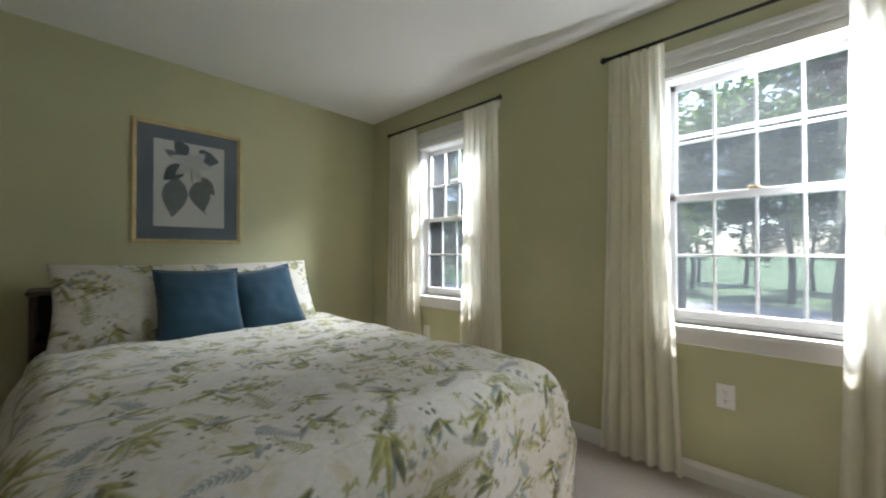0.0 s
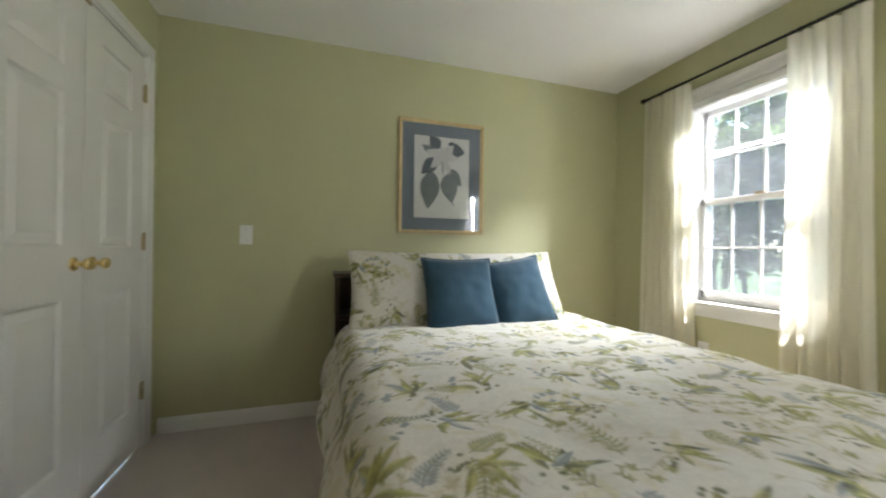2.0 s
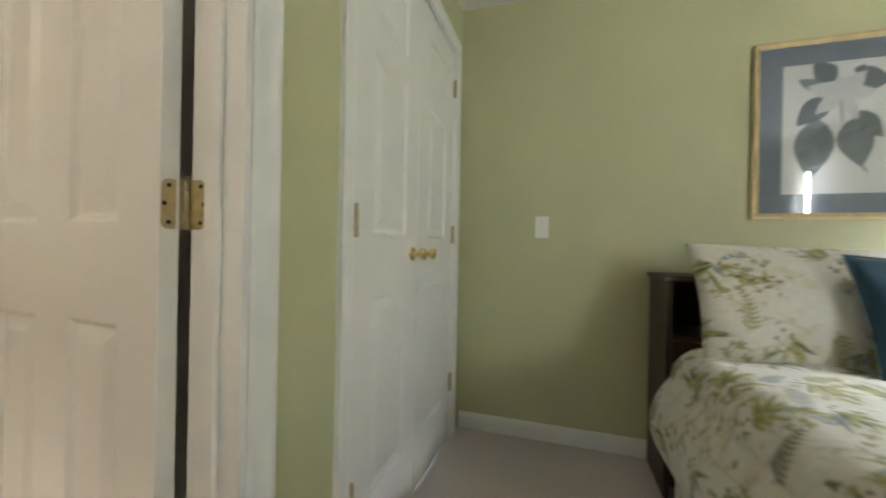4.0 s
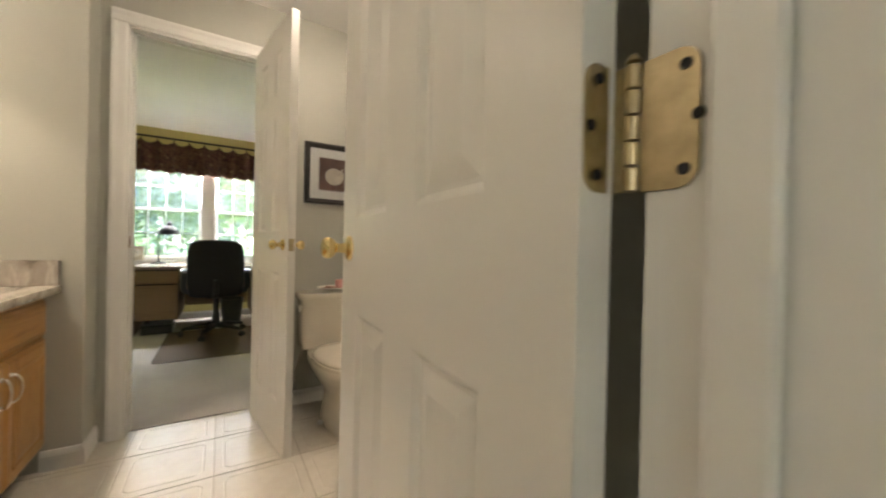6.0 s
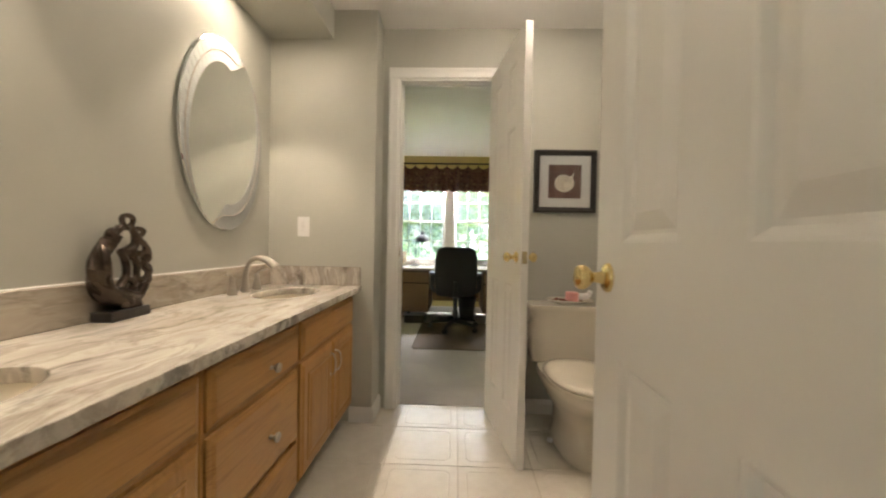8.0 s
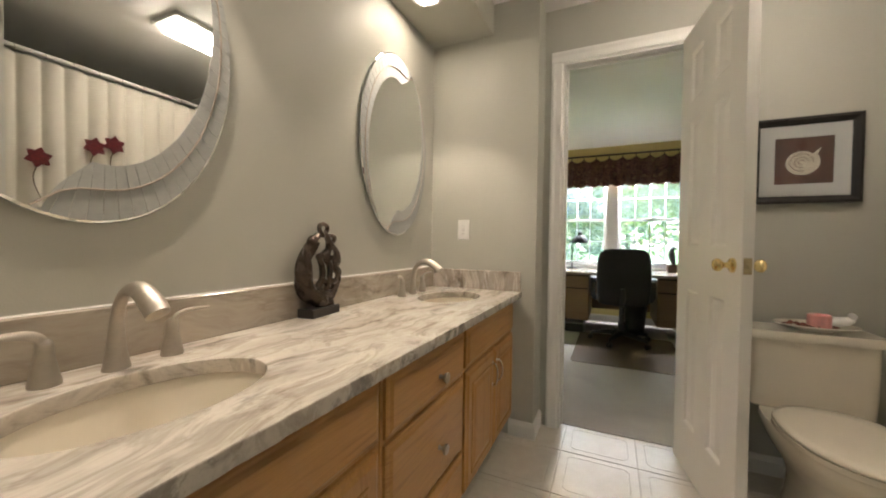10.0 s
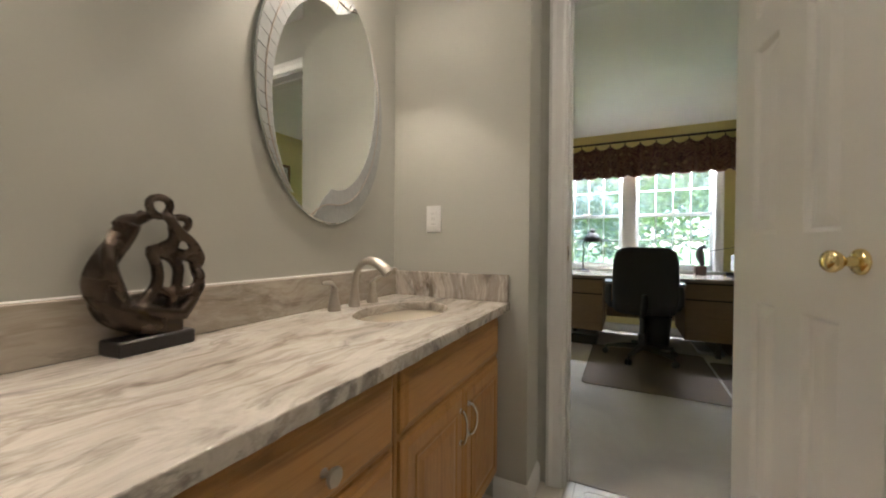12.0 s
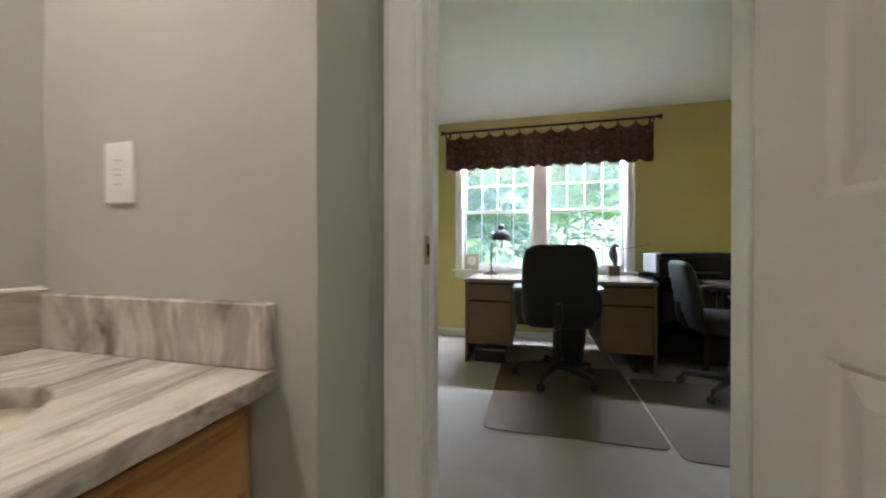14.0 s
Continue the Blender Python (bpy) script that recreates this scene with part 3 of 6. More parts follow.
# ---- windows ----
def window(name, x, side, y0, y1, z0, z1, cols, label, units=1):
    """Double-hung window; side +1 when the room lies towards +x."""
    w = thing(name, label, "window")
    w["kind"] = "structure"
    d = side

    def X(v):
        return x - d * v  # v metres into the wall

    def slab(a, b, bev=0.002):
        return ((X(a[0]), a[1], a[2]), (X(b[0]), b[1], b[2]))
    bm = boxes(slab((0, y0, z0), (0.16, y0 + 0.012, z1)), slab((0, y1 - 0.012, z0), (0.16, y1, z1)),
               slab((0, y0, z1 - 0.012), (0.16, y1, z1)), slab((0.05, y0, z0), (0.16, y1, z0 + 0.018)))
    part("jamb_liner", bm, VINYL, w)
    cw = 0.075
    bm = bmesh.new()
    prof = [(0.0, 0.0), (0.0, 0.012), (0.012, 0.016), (cw * 0.6, 0.016), (cw * 0.8, 0.022), (cw, 0.019), (cw, 0.0)]
    for s, y in ((-1, y0 + 0.006), (1, y1 - 0.006)):
        merge(bm, loft([[(X(-h), y + s * q, z) for q, h in prof] for z in (z0, z1)]))
    head = [(0.0, 0.0), (0.0, 0.013), (0.036, 0.015), (0.040, 0.006), (0.046, 0.006), (0.049, 0.020), (0.070, 0.021), (0.074, 0.018),
            (0.094, 0.020), (0.104, 0.027), (0.124, 0.029), (0.128, 0.026), (0.128, 0.0)]
    part("window_frame", bm, TRIM, w, "white moulded window casing")
    part("head_casing", loft([[(X(-h), y, z1 - 0.006 + q) for q, h in head] for y in (y0 - cw, y1 + cw)]), TRIM, w, "white stepped head casing")
    part("window_sill", boxes(slab((-0.05, y0 - 0.10, z0 - 0.022), (0.06, y1 + 0.10, z0)), bevel=0.005, seg=2), TRIM, w, "white wooden stool")
    part("apron", boxes(slab((-0.014, y0 - 0.07, z0 - 0.095), (0, y1 + 0.07, z0 - 0.022)), bevel=0.003), TRIM, w)
    mull = 0.155 if units == 2 else 0
    uw = (y1 - y0 - 0.024 - mull) / units
    for u in range(units):
        a = y0 + 0.012 + u * (uw + mull)
        b = a + uw
        if u:
            part("mullion", boxes(slab((-0.012, a - mull, z0), (0.14, a, z1 - 0.012)), bevel=0.004), TRIM, w)
        zm = z0 + (z1 - z0) * 0.508
        for nm, s0, s1, dep in (("upper_sash", zm - 0.018, z1 - 0.012, 0.095), ("lower_sash", z0 + 0.018, zm + 0.018, 0.062)):
            rail = 0.045 if nm == "lower_sash" else 0.034
            st = 0.028
            top = 0.034
            parts = [((dep, a, s0), (dep + 0.03, b, s0 + (rail if nm == "lower_sash" else top))), ((dep, a, s1 - top), (dep + 0.03, b, s1)),
                     ((dep, a, s0), (dep + 0.03, a + st, s1)), ((dep, b - st, s0), (dep + 0.03, b, s1))]
            bm = bmesh.new()
            for p, q in parts:
                box(bm, *slab(p, q), 0.003)
            sash = part(nm, bm, VINYL, w)
            g0, g1 = s0 + (rail if nm == "lower_sash" else top), s1 - top
            ga, gb = a + st, b - st
            part("pane", boxes(slab((dep + 0.013, ga, g0), (dep + 0.017, gb, g1))), PANE if units == 1 else PANE_GLARE, sash).visible_shadow = False
            for k in range(1, cols):
                y = ga + (gb - ga) * k / cols
                part("muntin", boxes(slab((dep + 0.006, y - 0.006, g0), (dep + 0.024, y + 0.006, g1)), bevel=0.002), VINYL, sash)
            zz = (g0 + g1) / 2
            part("muntin", boxes(slab((dep + 0.0055, ga, zz - 0.006), (dep + 0.0245, gb, zz + 0.006)), bevel=0.002), VINYL, sash)
        yl = (a + b) / 2
        lock = bmesh.new()
        box(lock, *slab((0.06, yl - 0.028, zm + 0.018), (0.09, yl + 0.028, zm + 0.024)), 0.002)
        box(lock, *slab((0.062, yl - 0.012, zm + 0.024), (0.078, yl + 0.03, zm + 0.033)), 0.003)
        part("sash_lock", lock, AGED, w, "dull brass sash lock")
    if units == 1:
        za, zb = z0 + 0.02, z1 - 0.012 - (z1 - z0) * 0.205
        ya, yb = y0 + 0.013, y1 - 0.013
        sf = boxes(slab((0.140, ya, za), (0.150, ya + 0.014, zb)), slab((0.140, yb - 0.014, za), (0.150, yb, zb)),
                   slab((0.140, ya + 0.014, zb - 0.022), (0.150, yb - 0.014, zb)), slab((0.140, ya + 0.014, za), (0.150, yb - 0.014, za + 0.014)))
        screen = part("insect_screen", sf, VINYL, w, "white framed insect screen")
        part("screen_mesh", boxes(slab((0.1445, ya + 0.014, za + 0.014), (0.1455, yb - 0.014, zb - 0.022))), SCREEN, screen, "fine grey screen mesh")
    return w


window("window_1", EX, -1, *W1, *WZ, 4, "white double-hung window with grilles beside the bed")
window("window_2", EX, -1, *W2, *WZ, 4, "white double-hung window with grilles, sunlit trees outside")
window("window_3", WX, 1, *WO, *WZ, 4, "wide white twin double-hung window behind the desk", 2)


# ---- doors ----
def door_leaf(ob, w, h, t, columns):
    """Moulded panel door; hinge edge at the origin, leaf along +x, faces across y."""
    core = boxes(((0.001, -t / 2 + 0.0105, 0.001), (w - 0.001, t / 2 - 0.0105, h - 0.001)))
    st = 0.115 if columns == 2 else 0.113
    mid = 0.115
    cuts = [(st, w - st)] if columns == 1 else [(st, w / 2 - mid / 2), (w / 2 + mid / 2, w - st)]
    rows = [(0.215, 0.835), (1.03, 1.60), (1.69, h - 0.115)]
    bm = bmesh.new()
    xs = [0.0] + [v for c in cuts for v in c] + [w]
    for k in range(0, len(xs), 2):
        box(bm, (xs[k], -t / 2, 0), (xs[k + 1], t / 2, h))
    zs = [0.0] + [v for r in rows for v in r] + [h]
    for c0, c1 in cuts:
        for k in range(0, len(zs), 2):
            box(bm, (c0, -t / 2, zs[k]), (c1, t / 2, zs[k + 1]))
    merge(bm, core)
    part("leaf", bm, DOORP, ob)
    for c0, c1 in cuts:
        for r0, r1 in rows:
            pb = bmesh.new()
            for s in (-1, 1):
                y0, y1 = s * (t / 2 - 0.0095), s * (t / 2 - 0.0018)
                merge(pb, loft([[(c0 + e, y, r0 + e), (c1 - e, y, r0 + e), (c1 - e, y, r1 - e), (c0 + e, y, r1 - e)]
                                for e, y in ((0.0, s * (t / 2 - 0.0004)), (0.004, s * (t / 2 - 0.0018)), (0.013, y0), (0.019, y0), (0.046, y1))], cap=False))
                top = [(c0 + 0.046, y1, r0 + 0.046), (c1 - 0.046, y1, r0 + 0.046), (c1 - 0.046, y1, r1 - 0.046), (c0 + 0.046, y1, r1 - 0.046)]
                pb.faces.new([pb.verts.new(p) for p in top])
            bmesh.ops.remove_doubles(pb, verts=pb.verts, dist=0.0003)
            part("panel", pb, DOORP, ob)


def knob(parent, x, z, t, side):
    """Round brass knob on its rose, on the face towards side."""
    m = Matrix.Translation((x, side * t / 2, z)) @ Matrix.Rotation(radians(-90 * side), 4, 'X')
    m = m @ Matrix.Scale(0.84, 4)
    k = part("knob", moved(turned([(0.032, 0.0), (0.032, 0.004), (0.028, 0.009), (0.014, 0.012), (0.011, 0.03), (0.013, 0.036), (0.022, 0.042),
                                   (0.0275, 0.052), (0.027, 0.062), (0.021, 0.069), (0.009, 0.072)], 28), m), BRASS, parent, "polished brass door knob")
    return smooth(k, 50)


def hinge(name, parent, m, size=0.09):
    """Two leaves, five knuckles and screws; pin along z at the origin, leaves to +x and -x."""
    bm = bmesh.new()
    for s in (-1, 1):
        box(bm, (s * 0.004, -0.0015, -size / 2), (s * 0.036, 0.0015, size / 2), 0.0012)
    for k in range(5):
        z = -size / 2 + size / 5 * k
        merge(bm, turned([(0.0055, z + 0.0006), (0.0065, z + 0.0014), (0.0065, z + size / 5 - 0.0014), (0.0055, z + size / 5 - 0.0006)], 12))
    merge(bm, turned([(0.003, size / 2), (0.0055, size / 2 + 0.002), (0.003, size / 2 + 0.006)], 10))
    hg = part(name, moved(bm, m), AGED, parent, "antique brass butt hinge")
    sc = bmesh.new()
    for s in (-1, 1):
        for k, z in enumerate((-0.032, 0.0, 0.032)):
            merge(sc, moved(turned([(0.0042, 0.0), (0.0036, 0.0022), (0.001, 0.0012)], 10), m @ Matrix.Translation((s * (0.024 if k != 1 else 0.03), -0.0012, z)) @ Matrix.Rotation(radians(90), 4, 'X')))
    part("screw", sc, DARKGAP, hg)
    return hg


def swing_door(name, label, hx, hy, turn, w, columns, knob_z, t=0.035, h=2.03):
    d = thing(name, label, "door", "", (hx, hy, 0.012), turn)
    d["kind"] = "structure"
    door_leaf(d, w, h, t, columns)
    for s in (-1, 1):
        knob(d, w - 0.06, knob_z, t, s)
    lp = boxes(((w - 0.001, -0.0125, knob_z - 0.028), (w + 0.0015, 0.0125, knob_z + 0.028)), bevel=0.001)
    box(lp, (w, -0.007, knob_z - 0.008), (w + 0.009, 0.007, knob_z + 0.008), 0.003)
    part("latch_plate", lp, AGED, d, "dull brass latch plate")
    return d


BT = 177.5  # direction of the open bathroom door
bath_door = swing_door("door_1", "white six-panel bathroom door standing open on brass hinges", -0.143, -1.514, BT, 0.672, 2, 0.967)


def hinge_leaf(w, h, r=0.014):
    """Brass leaf with two rounded outer corners, thick along z."""
    pts = [(0, h / 2), (0, -h / 2)]
    for cx, cy, a0 in ((w - r, -h / 2 + r, -90), (w - r, h / 2 - r, 0)):
        pts += [(cx + r * math.cos(radians(a0 + 15 * k)), cy + r * math.sin(radians(a0 + 15 * k))) for k in range(7)]
    return cutout(pts, [], 0.002, 0.0004)


for z in (0.326, 1.075, 1.806):
    hb = bmesh.new()
    merge(hb, moved(hinge_leaf(0.033, 0.092), Matrix.Translation((-0.1425, -1.4955, z)) @ Matrix.Rotation(radians(-90), 4, 'Z') @ Matrix.Rotation(radians(90), 4, 'X')))
    merge(hb, moved(hinge_leaf(0.037, 0.092), Matrix.Translation((-0.1245, -1.4885, z)) @ Matrix.Rotation(radians(90), 4, 'X')))
    box(hb, (-0.1425, -1.4955, z - 0.046), (-0.1300, -1.4935, z + 0.046), 0.0006)
    for k in range(5):
        zz = z - 0.046 + 0.0184 * k
        merge(hb, turned([(0.0044, zz + 0.0006), (0.0054, zz + 0.0014), (0.0054, zz + 0.017), (0.0044, zz + 0.0178)], 12, -0.130, -1.493))
    merge(hb, turned([(0.003, z + 0.046), (0.0056, z + 0.048), (0.003, z + 0.053)], 10, -0.130, -1.493))
    inv = bath_door.matrix_basis.inverted()
    hg = part("hinge", moved(hb, inv), AGED, bath_door, "antique brass butt hinge")
    scw = bmesh.new()
    for k, dz in enumerate((-0.034, 0.0, 0.034)):
        o = 0.0 if k != 1 else 0.008
        merge(scw, moved(turned([(0.0042, 0.0), (0.0036, 0.0014), (0.001, 0.0006)], 10), Matrix.Translation((-0.1405, -1.517 - o, z + dz)) @ Matrix.Rotation(radians(90), 4, 'Y')))
        merge(scw, moved(turned([(0.0042, 0.0), (0.0036, 0.0014), (0.001, 0.0006)], 10), Matrix.Translation((-0.096 + o, -1.4905, z + dz)) @ Matrix.Rotation(radians(90), 4, 'X')))
    part("screw", moved(scw, inv), DARKGAP, hg)
OT = 9.5
office_door = swing_door("door_2", "white six-panel office door standing open into the bathroom", -2.322, -1.570, OT, 0.595, 2, 0.967)
for z in (0.32, 1.068, 1.80):
    hinge("hinge", office_door, Matrix.Translation((-0.002, 0.024, z)))
CW = (CLO[1] - CLO[0] - 0.036 - 0.006) / 2
for nm, y, turn, s in (("door_3", CLO[0] + 0.019, 90, -1), ("door_4", CLO[1] - 0.019, -90, 1)):
    d = thing(nm, "white three-panel closet door, closed, with brass knob", "door", "closet doors", (-0.018, y, 0.014), turn)
    d["kind"] = "structure"
    door_leaf(d, CW, 2.015, 0.034, 1)
    kk = knob(d, CW - 0.055, 0.965, 0.034, s)
    for z in (0.285, 1.06, 1.83):
        hg = turned([(0.004, z - 0.045), (0.0068, z - 0.044), (0.0068, z + 0.044), (0.004, z + 0.05)], 10, 0.0, s * 0.026)
        box(hg, (-0.012, s * 0.0172, z - 0.044), (0.012, s * 0.0205, z + 0.044), 0.001)
        part("hinge", hg, AGED, d, "antique brass hinge barrel")

strike = boxes(((OX - 0.058, ODR[0] + 0.0185, 0.945), (OX - 0.012, ODR[0] + 0.0205, 1.005)), bevel=0.0008)
tagged(part("strike_plate", strike, AGED), "brass strike plate on the white office door jamb", "strike plate")
tagged(part("strike_recess", boxes(((OX - 0.042, ODR[0] + 0.0206, 0.962), (OX - 0.026, ODR[0] + 0.0212, 0.988))), DARKGAP, bpy.data.objects["strike_plate"]), "dark latch hole")
tagged(part("ball_catch", boxes(((0.0005, -0.660, 2.012), (0.006, -0.610, 2.030)), bevel=0.001), AGED, bpy.data.objects["door_3"]), "dull brass catch")
bpy.data.objects["ball_catch"].matrix_basis = bpy.data.objects["door_3"].matrix_basis.inverted()

# ---- bedroom things ----
def framed_picture(name, label, place, turn, w, h, rail, depth, frame_mat, mat_mat, mat_w, art_mat, glazed=True):
    """Picture with mitred moulding, mat, print and glass; back on y=0, facing -y."""
    f = thing(name, label, "picture", "", place, turn)
    prof = [(0.0, 0.0), (0.0, -depth), (rail * 0.35, -depth * 1.05), (rail * 0.75, -depth * 0.7), (rail, -depth * 0.55), (rail, 0.0)]
    rings = []
    for sx, sz in ((-1, -1), (1, -1), (1, 1), (-1, 1), (-1, -1)):
        rings.append([(sx * (w / 2 - a), y, sz * (h / 2 - a)) for a, y in prof])
    part("frame", loft(rings, cap=False), frame_mat, f)
    a = rail - 0.002
    part("mat_board", cutout([(-w / 2 + a, -h / 2 + a), (w / 2 - a, -h / 2 + a), (w / 2 - a, h / 2 - a), (-w / 2 + a, h / 2 - a)],
                             [[(-w / 2 + a + mat_w, -h / 2 + a + mat_w), (w / 2 - a - mat_w, -h / 2 + a + mat_w), (w / 2 - a - mat_w, h / 2 - a - mat_w), (-w / 2 + a + mat_w, h / 2 - a - mat_w)]], 0.002), mat_mat, f)
    f.children[-1].matrix_basis = pose(0, -depth * 0.4, 0, 90)
    part("print_sheet", boxes(((-w / 2 + a, -0.006, -h / 2 + a), (w / 2 - a, -0.003, h / 2 - a))), art_mat, f)
    if glazed:
        part("glazing", boxes(((-w / 2 + a, -depth * 0.5 - 0.0025, -h / 2 + a), (w / 2 - a, -depth * 0.5 - 0.0005, h / 2 - a))), CLEAR, f).visible_shadow = False
    return f


def outline(name, pts, mat, parent, y, thick=0.0008, label=""):
    """A flat printed shape laid on a sheet that faces -y."""
    o = part(name, cutout(pts, [], thick), mat, parent, label)
    o.matrix_basis = pose(0, y, 0, 90)
    return o


def leafshape(cx, cy, ang, length, width, n=14):
    out = []
    for k in range(2 * n):
        t = k / n if k < n else 2 - k / n
        s = 1 if k < n else -1
        x = length * t
        y = s * width * math.sin(math.pi * t ** 0.8) * 0.5
        out.append((cx + x * math.cos(ang) - y * math.sin(ang), cy + x * math.sin(ang) + y * math.cos(ang)))
    return out


bot = framed_picture("botanical_picture", "gilt-framed magnolia print with slate blue mat on green wall", (1.678, 0, 1.553), 0, 0.62, 0.785, 0.026, 0.02, GOLD, MATBLUE, 0.085, PAPER)
LEAFG = plain("printed_leaf_grey", (0.21, 0.235, 0.23), 0.7, 0.0, 0.25, 30)
LEAFD = plain("printed_leaf_dark", (0.115, 0.135, 0.15), 0.7, 0.0, 0.25, 30)
PETAL = plain("printed_petal", (0.66, 0.64, 0.60), 0.7, 0.0, 0.12, 20)
for k, (cx, cy, deg, ln, wd, mt) in enumerate(((-0.075, 0.045, -96, 0.27, 0.14, LEAFG), (0.035, 0.03, -79, 0.21, 0.125, LEAFG), (-0.036, 0.135, 226, 0.165, 0.095, LEAFD),
                                               (-0.02, 0.20, 128, 0.115, 0.085, LEAFD), (0.035, 0.205, -8, 0.135, 0.105, LEAFD), (0.05, 0.065, -52, 0.15, 0.08, LEAFG),
                                               (-0.06, 0.17, 150, 0.10, 0.05, LEAFG), (0.06, 0.215, 65, 0.05, 0.05, LEAFD),
                                               (0.0, 0.14, 158, 0.125, 0.062, PETAL), (0.0, 0.14, 95, 0.085, 0.05, PETAL), (0.0, 0.14, 48, 0.125, 0.07, PETAL),
                                               (0.0, 0.14, 2, 0.125, 0.062, PETAL), (0.0, 0.14, -62, 0.13, 0.055, PETAL), (0.0, 0.14, -138, 0.115, 0.06, PETAL),
                                               (0.0, 0.12, -86, 0.12, 0.008, LEAFG), (0.07, -0.165, -55, 0.045, 0.008, LEAFG))):
    outline("printed_leaf" if mt is not PETAL else "printed_petal", leafshape(cx, cy, radians(deg), ln, wd), mt, bot, -0.0062 - 0.0002 * k)


def wall_plate(name, label, place, turn, style):
    """Switch or outlet plate; back on y=0, facing -y."""
    p = thing(name, label, "wall plate", "", place, turn)
    part("plate", boxes(((-0.035, -0.006, -0.057), (0.035, 0, 0.057)), bevel=0.003, seg=2), WHITEP, p)
    if style == "switch":
        part("toggle", boxes(((-0.005, -0.016, -0.012), (0.005, -0.005, 0.006)), bevel=0.002), WHITEP, p)
    elif style == "gfci":
        fc = part("socket_face", boxes(((-0.0165, -0.0085, -0.0335), (0.0165, -0.0055, 0.0335)), bevel=0.001), WHITEP, p)
        mk = bmesh.new()
        for z in (-0.022, -0.004, 0.005, 0.022):
            for x in (-0.005, 0.005):
                box(mk, (x - 0.0028, -0.0092, z - 0.0012), (x + 0.0028, -0.0084, z + 0.0012))
        part("slot", mk, plain("grey_slot", (0.30, 0.29, 0.27), 0.6), fc)
    else:
        for z in (-0.02, 0.02):
            o = part("socket_face", moved(turned([(0.0165, 0), (0.0165, 0.0015), (0.015, 0.002)], 20), Matrix.Translation((0, -0.006, z)) @ Matrix.Rotation(radians(90), 4, 'X')), WHITEP, p)
            sl = bmesh.new()
            for x in (-0.006, 0.006):
                box(sl, (x - 0.001, -0.0086, z - 0.002), (x + 0.001, -0.0078, z + 0.006))
            box(sl, (-0.002, -0.0086, z - 0.01), (0.002, -0.0078, z - 0.006))
            part("slot", sl, DARKGAP, o)
    for z in ((-0.03, 0.03) if style == "switch" else (0.0,)):
        part("screw", moved(turned([(0.003, 0), (0.0025, 0.001)], 10), Matrix.Translation((0, -0.006, z)) @ Matrix.Rotation(radians(90), 4, 'X')), NICKEL, p)
    return p


wall_plate("light_switch", "white toggle light switch on the green wall", (0.455, 0, 1.126), 0, "switch")
wall_plate("outlet", "white outlet below the bedroom window", (EX, -2.733, 0.43), -90, "outlet")
wall_plate("outlet", "white outlet on the green wall near the bed", (EX, -0.745, 0.43), -90, "outlet")
gf = wall_plate("outlet", "white outlet on the greige wall over the counter", (-2.15, -2.66, 1.118), 90, "gfci")

# bed
BX0, BX1, BY0, BY1, BTOP = 0.962, 2.50, -2.245, -0.31, 0.615
bed = thing("bed", "queen bed made up with a floral duvet", "bed", "", (0, 0, 0))
part("mattress", boxes(((BX0 + 0.02, BY0 + 0.04, 0.30), (BX1 - 0.02, BY1 - 0.005, 0.54)), bevel=0.05, seg=3), cloth("mattress_ticking", (0.7, 0.69, 0.66)), bed)
part("box_spring", boxes(((BX0 + 0.03, BY0 + 0.05, 0.10), (BX1 - 0.03, BY1 - 0.005, 0.298)), bevel=0.015), cloth("box_spring_cloth", (0.55, 0.53, 0.5)), bed)
for x in (BX0 + 0.10, BX1 - 0.10):
    for y in (BY0 + 0.12, BY1 - 0.15):
        part("leg", turned([(0.02, 0), (0.024, 0.01), (0.024, 0.10)], 12, x, y), BLACKP, bed)

headboard = thing("bookcase_headboard", "dark-stained wooden bookcase headboard with open shelf behind the pillows", "headboard")
hb0, hb1 = 0.965, 2.345
part("end_panel", boxes(((hb0, -0.31, 0.0), (hb0 + 0.022, -0.02, 0.885)), bevel=0.003), DARKWOOD, headboard)
part("end_panel", boxes(((hb1 - 0.022, -0.31, 0.0), (hb1, -0.02, 0.885)), bevel=0.003), DARKWOOD, headboard)
part("top_board", boxes(((hb0 - 0.012, -0.318, 0.887), (hb1 + 0.012, -0.018, 0.909)), bevel=0.005, seg=2), DARKWOOD, headboard)
part("shelf", boxes(((hb0 + 0.023, -0.30, 0.645), (hb1 - 0.023, -0.03, 0.664)), bevel=0.002), DARKWOOD, headboard)
part("back_board", boxes(((hb0 + 0.023, -0.028, 0.05), (hb1 - 0.023, -0.021, 0.886))), DARKWOOD, headboard)
part("lower_panel", boxes(((hb0 + 0.023, -0.305, 0.05), (hb1 - 0.023, -0.288, 0.643))), DARKWOOD, headboard)
part("divider", boxes(((1.72, -0.30, 0.666), (1.74, -0.03, 0.886))), DARKWOOD, headboard)


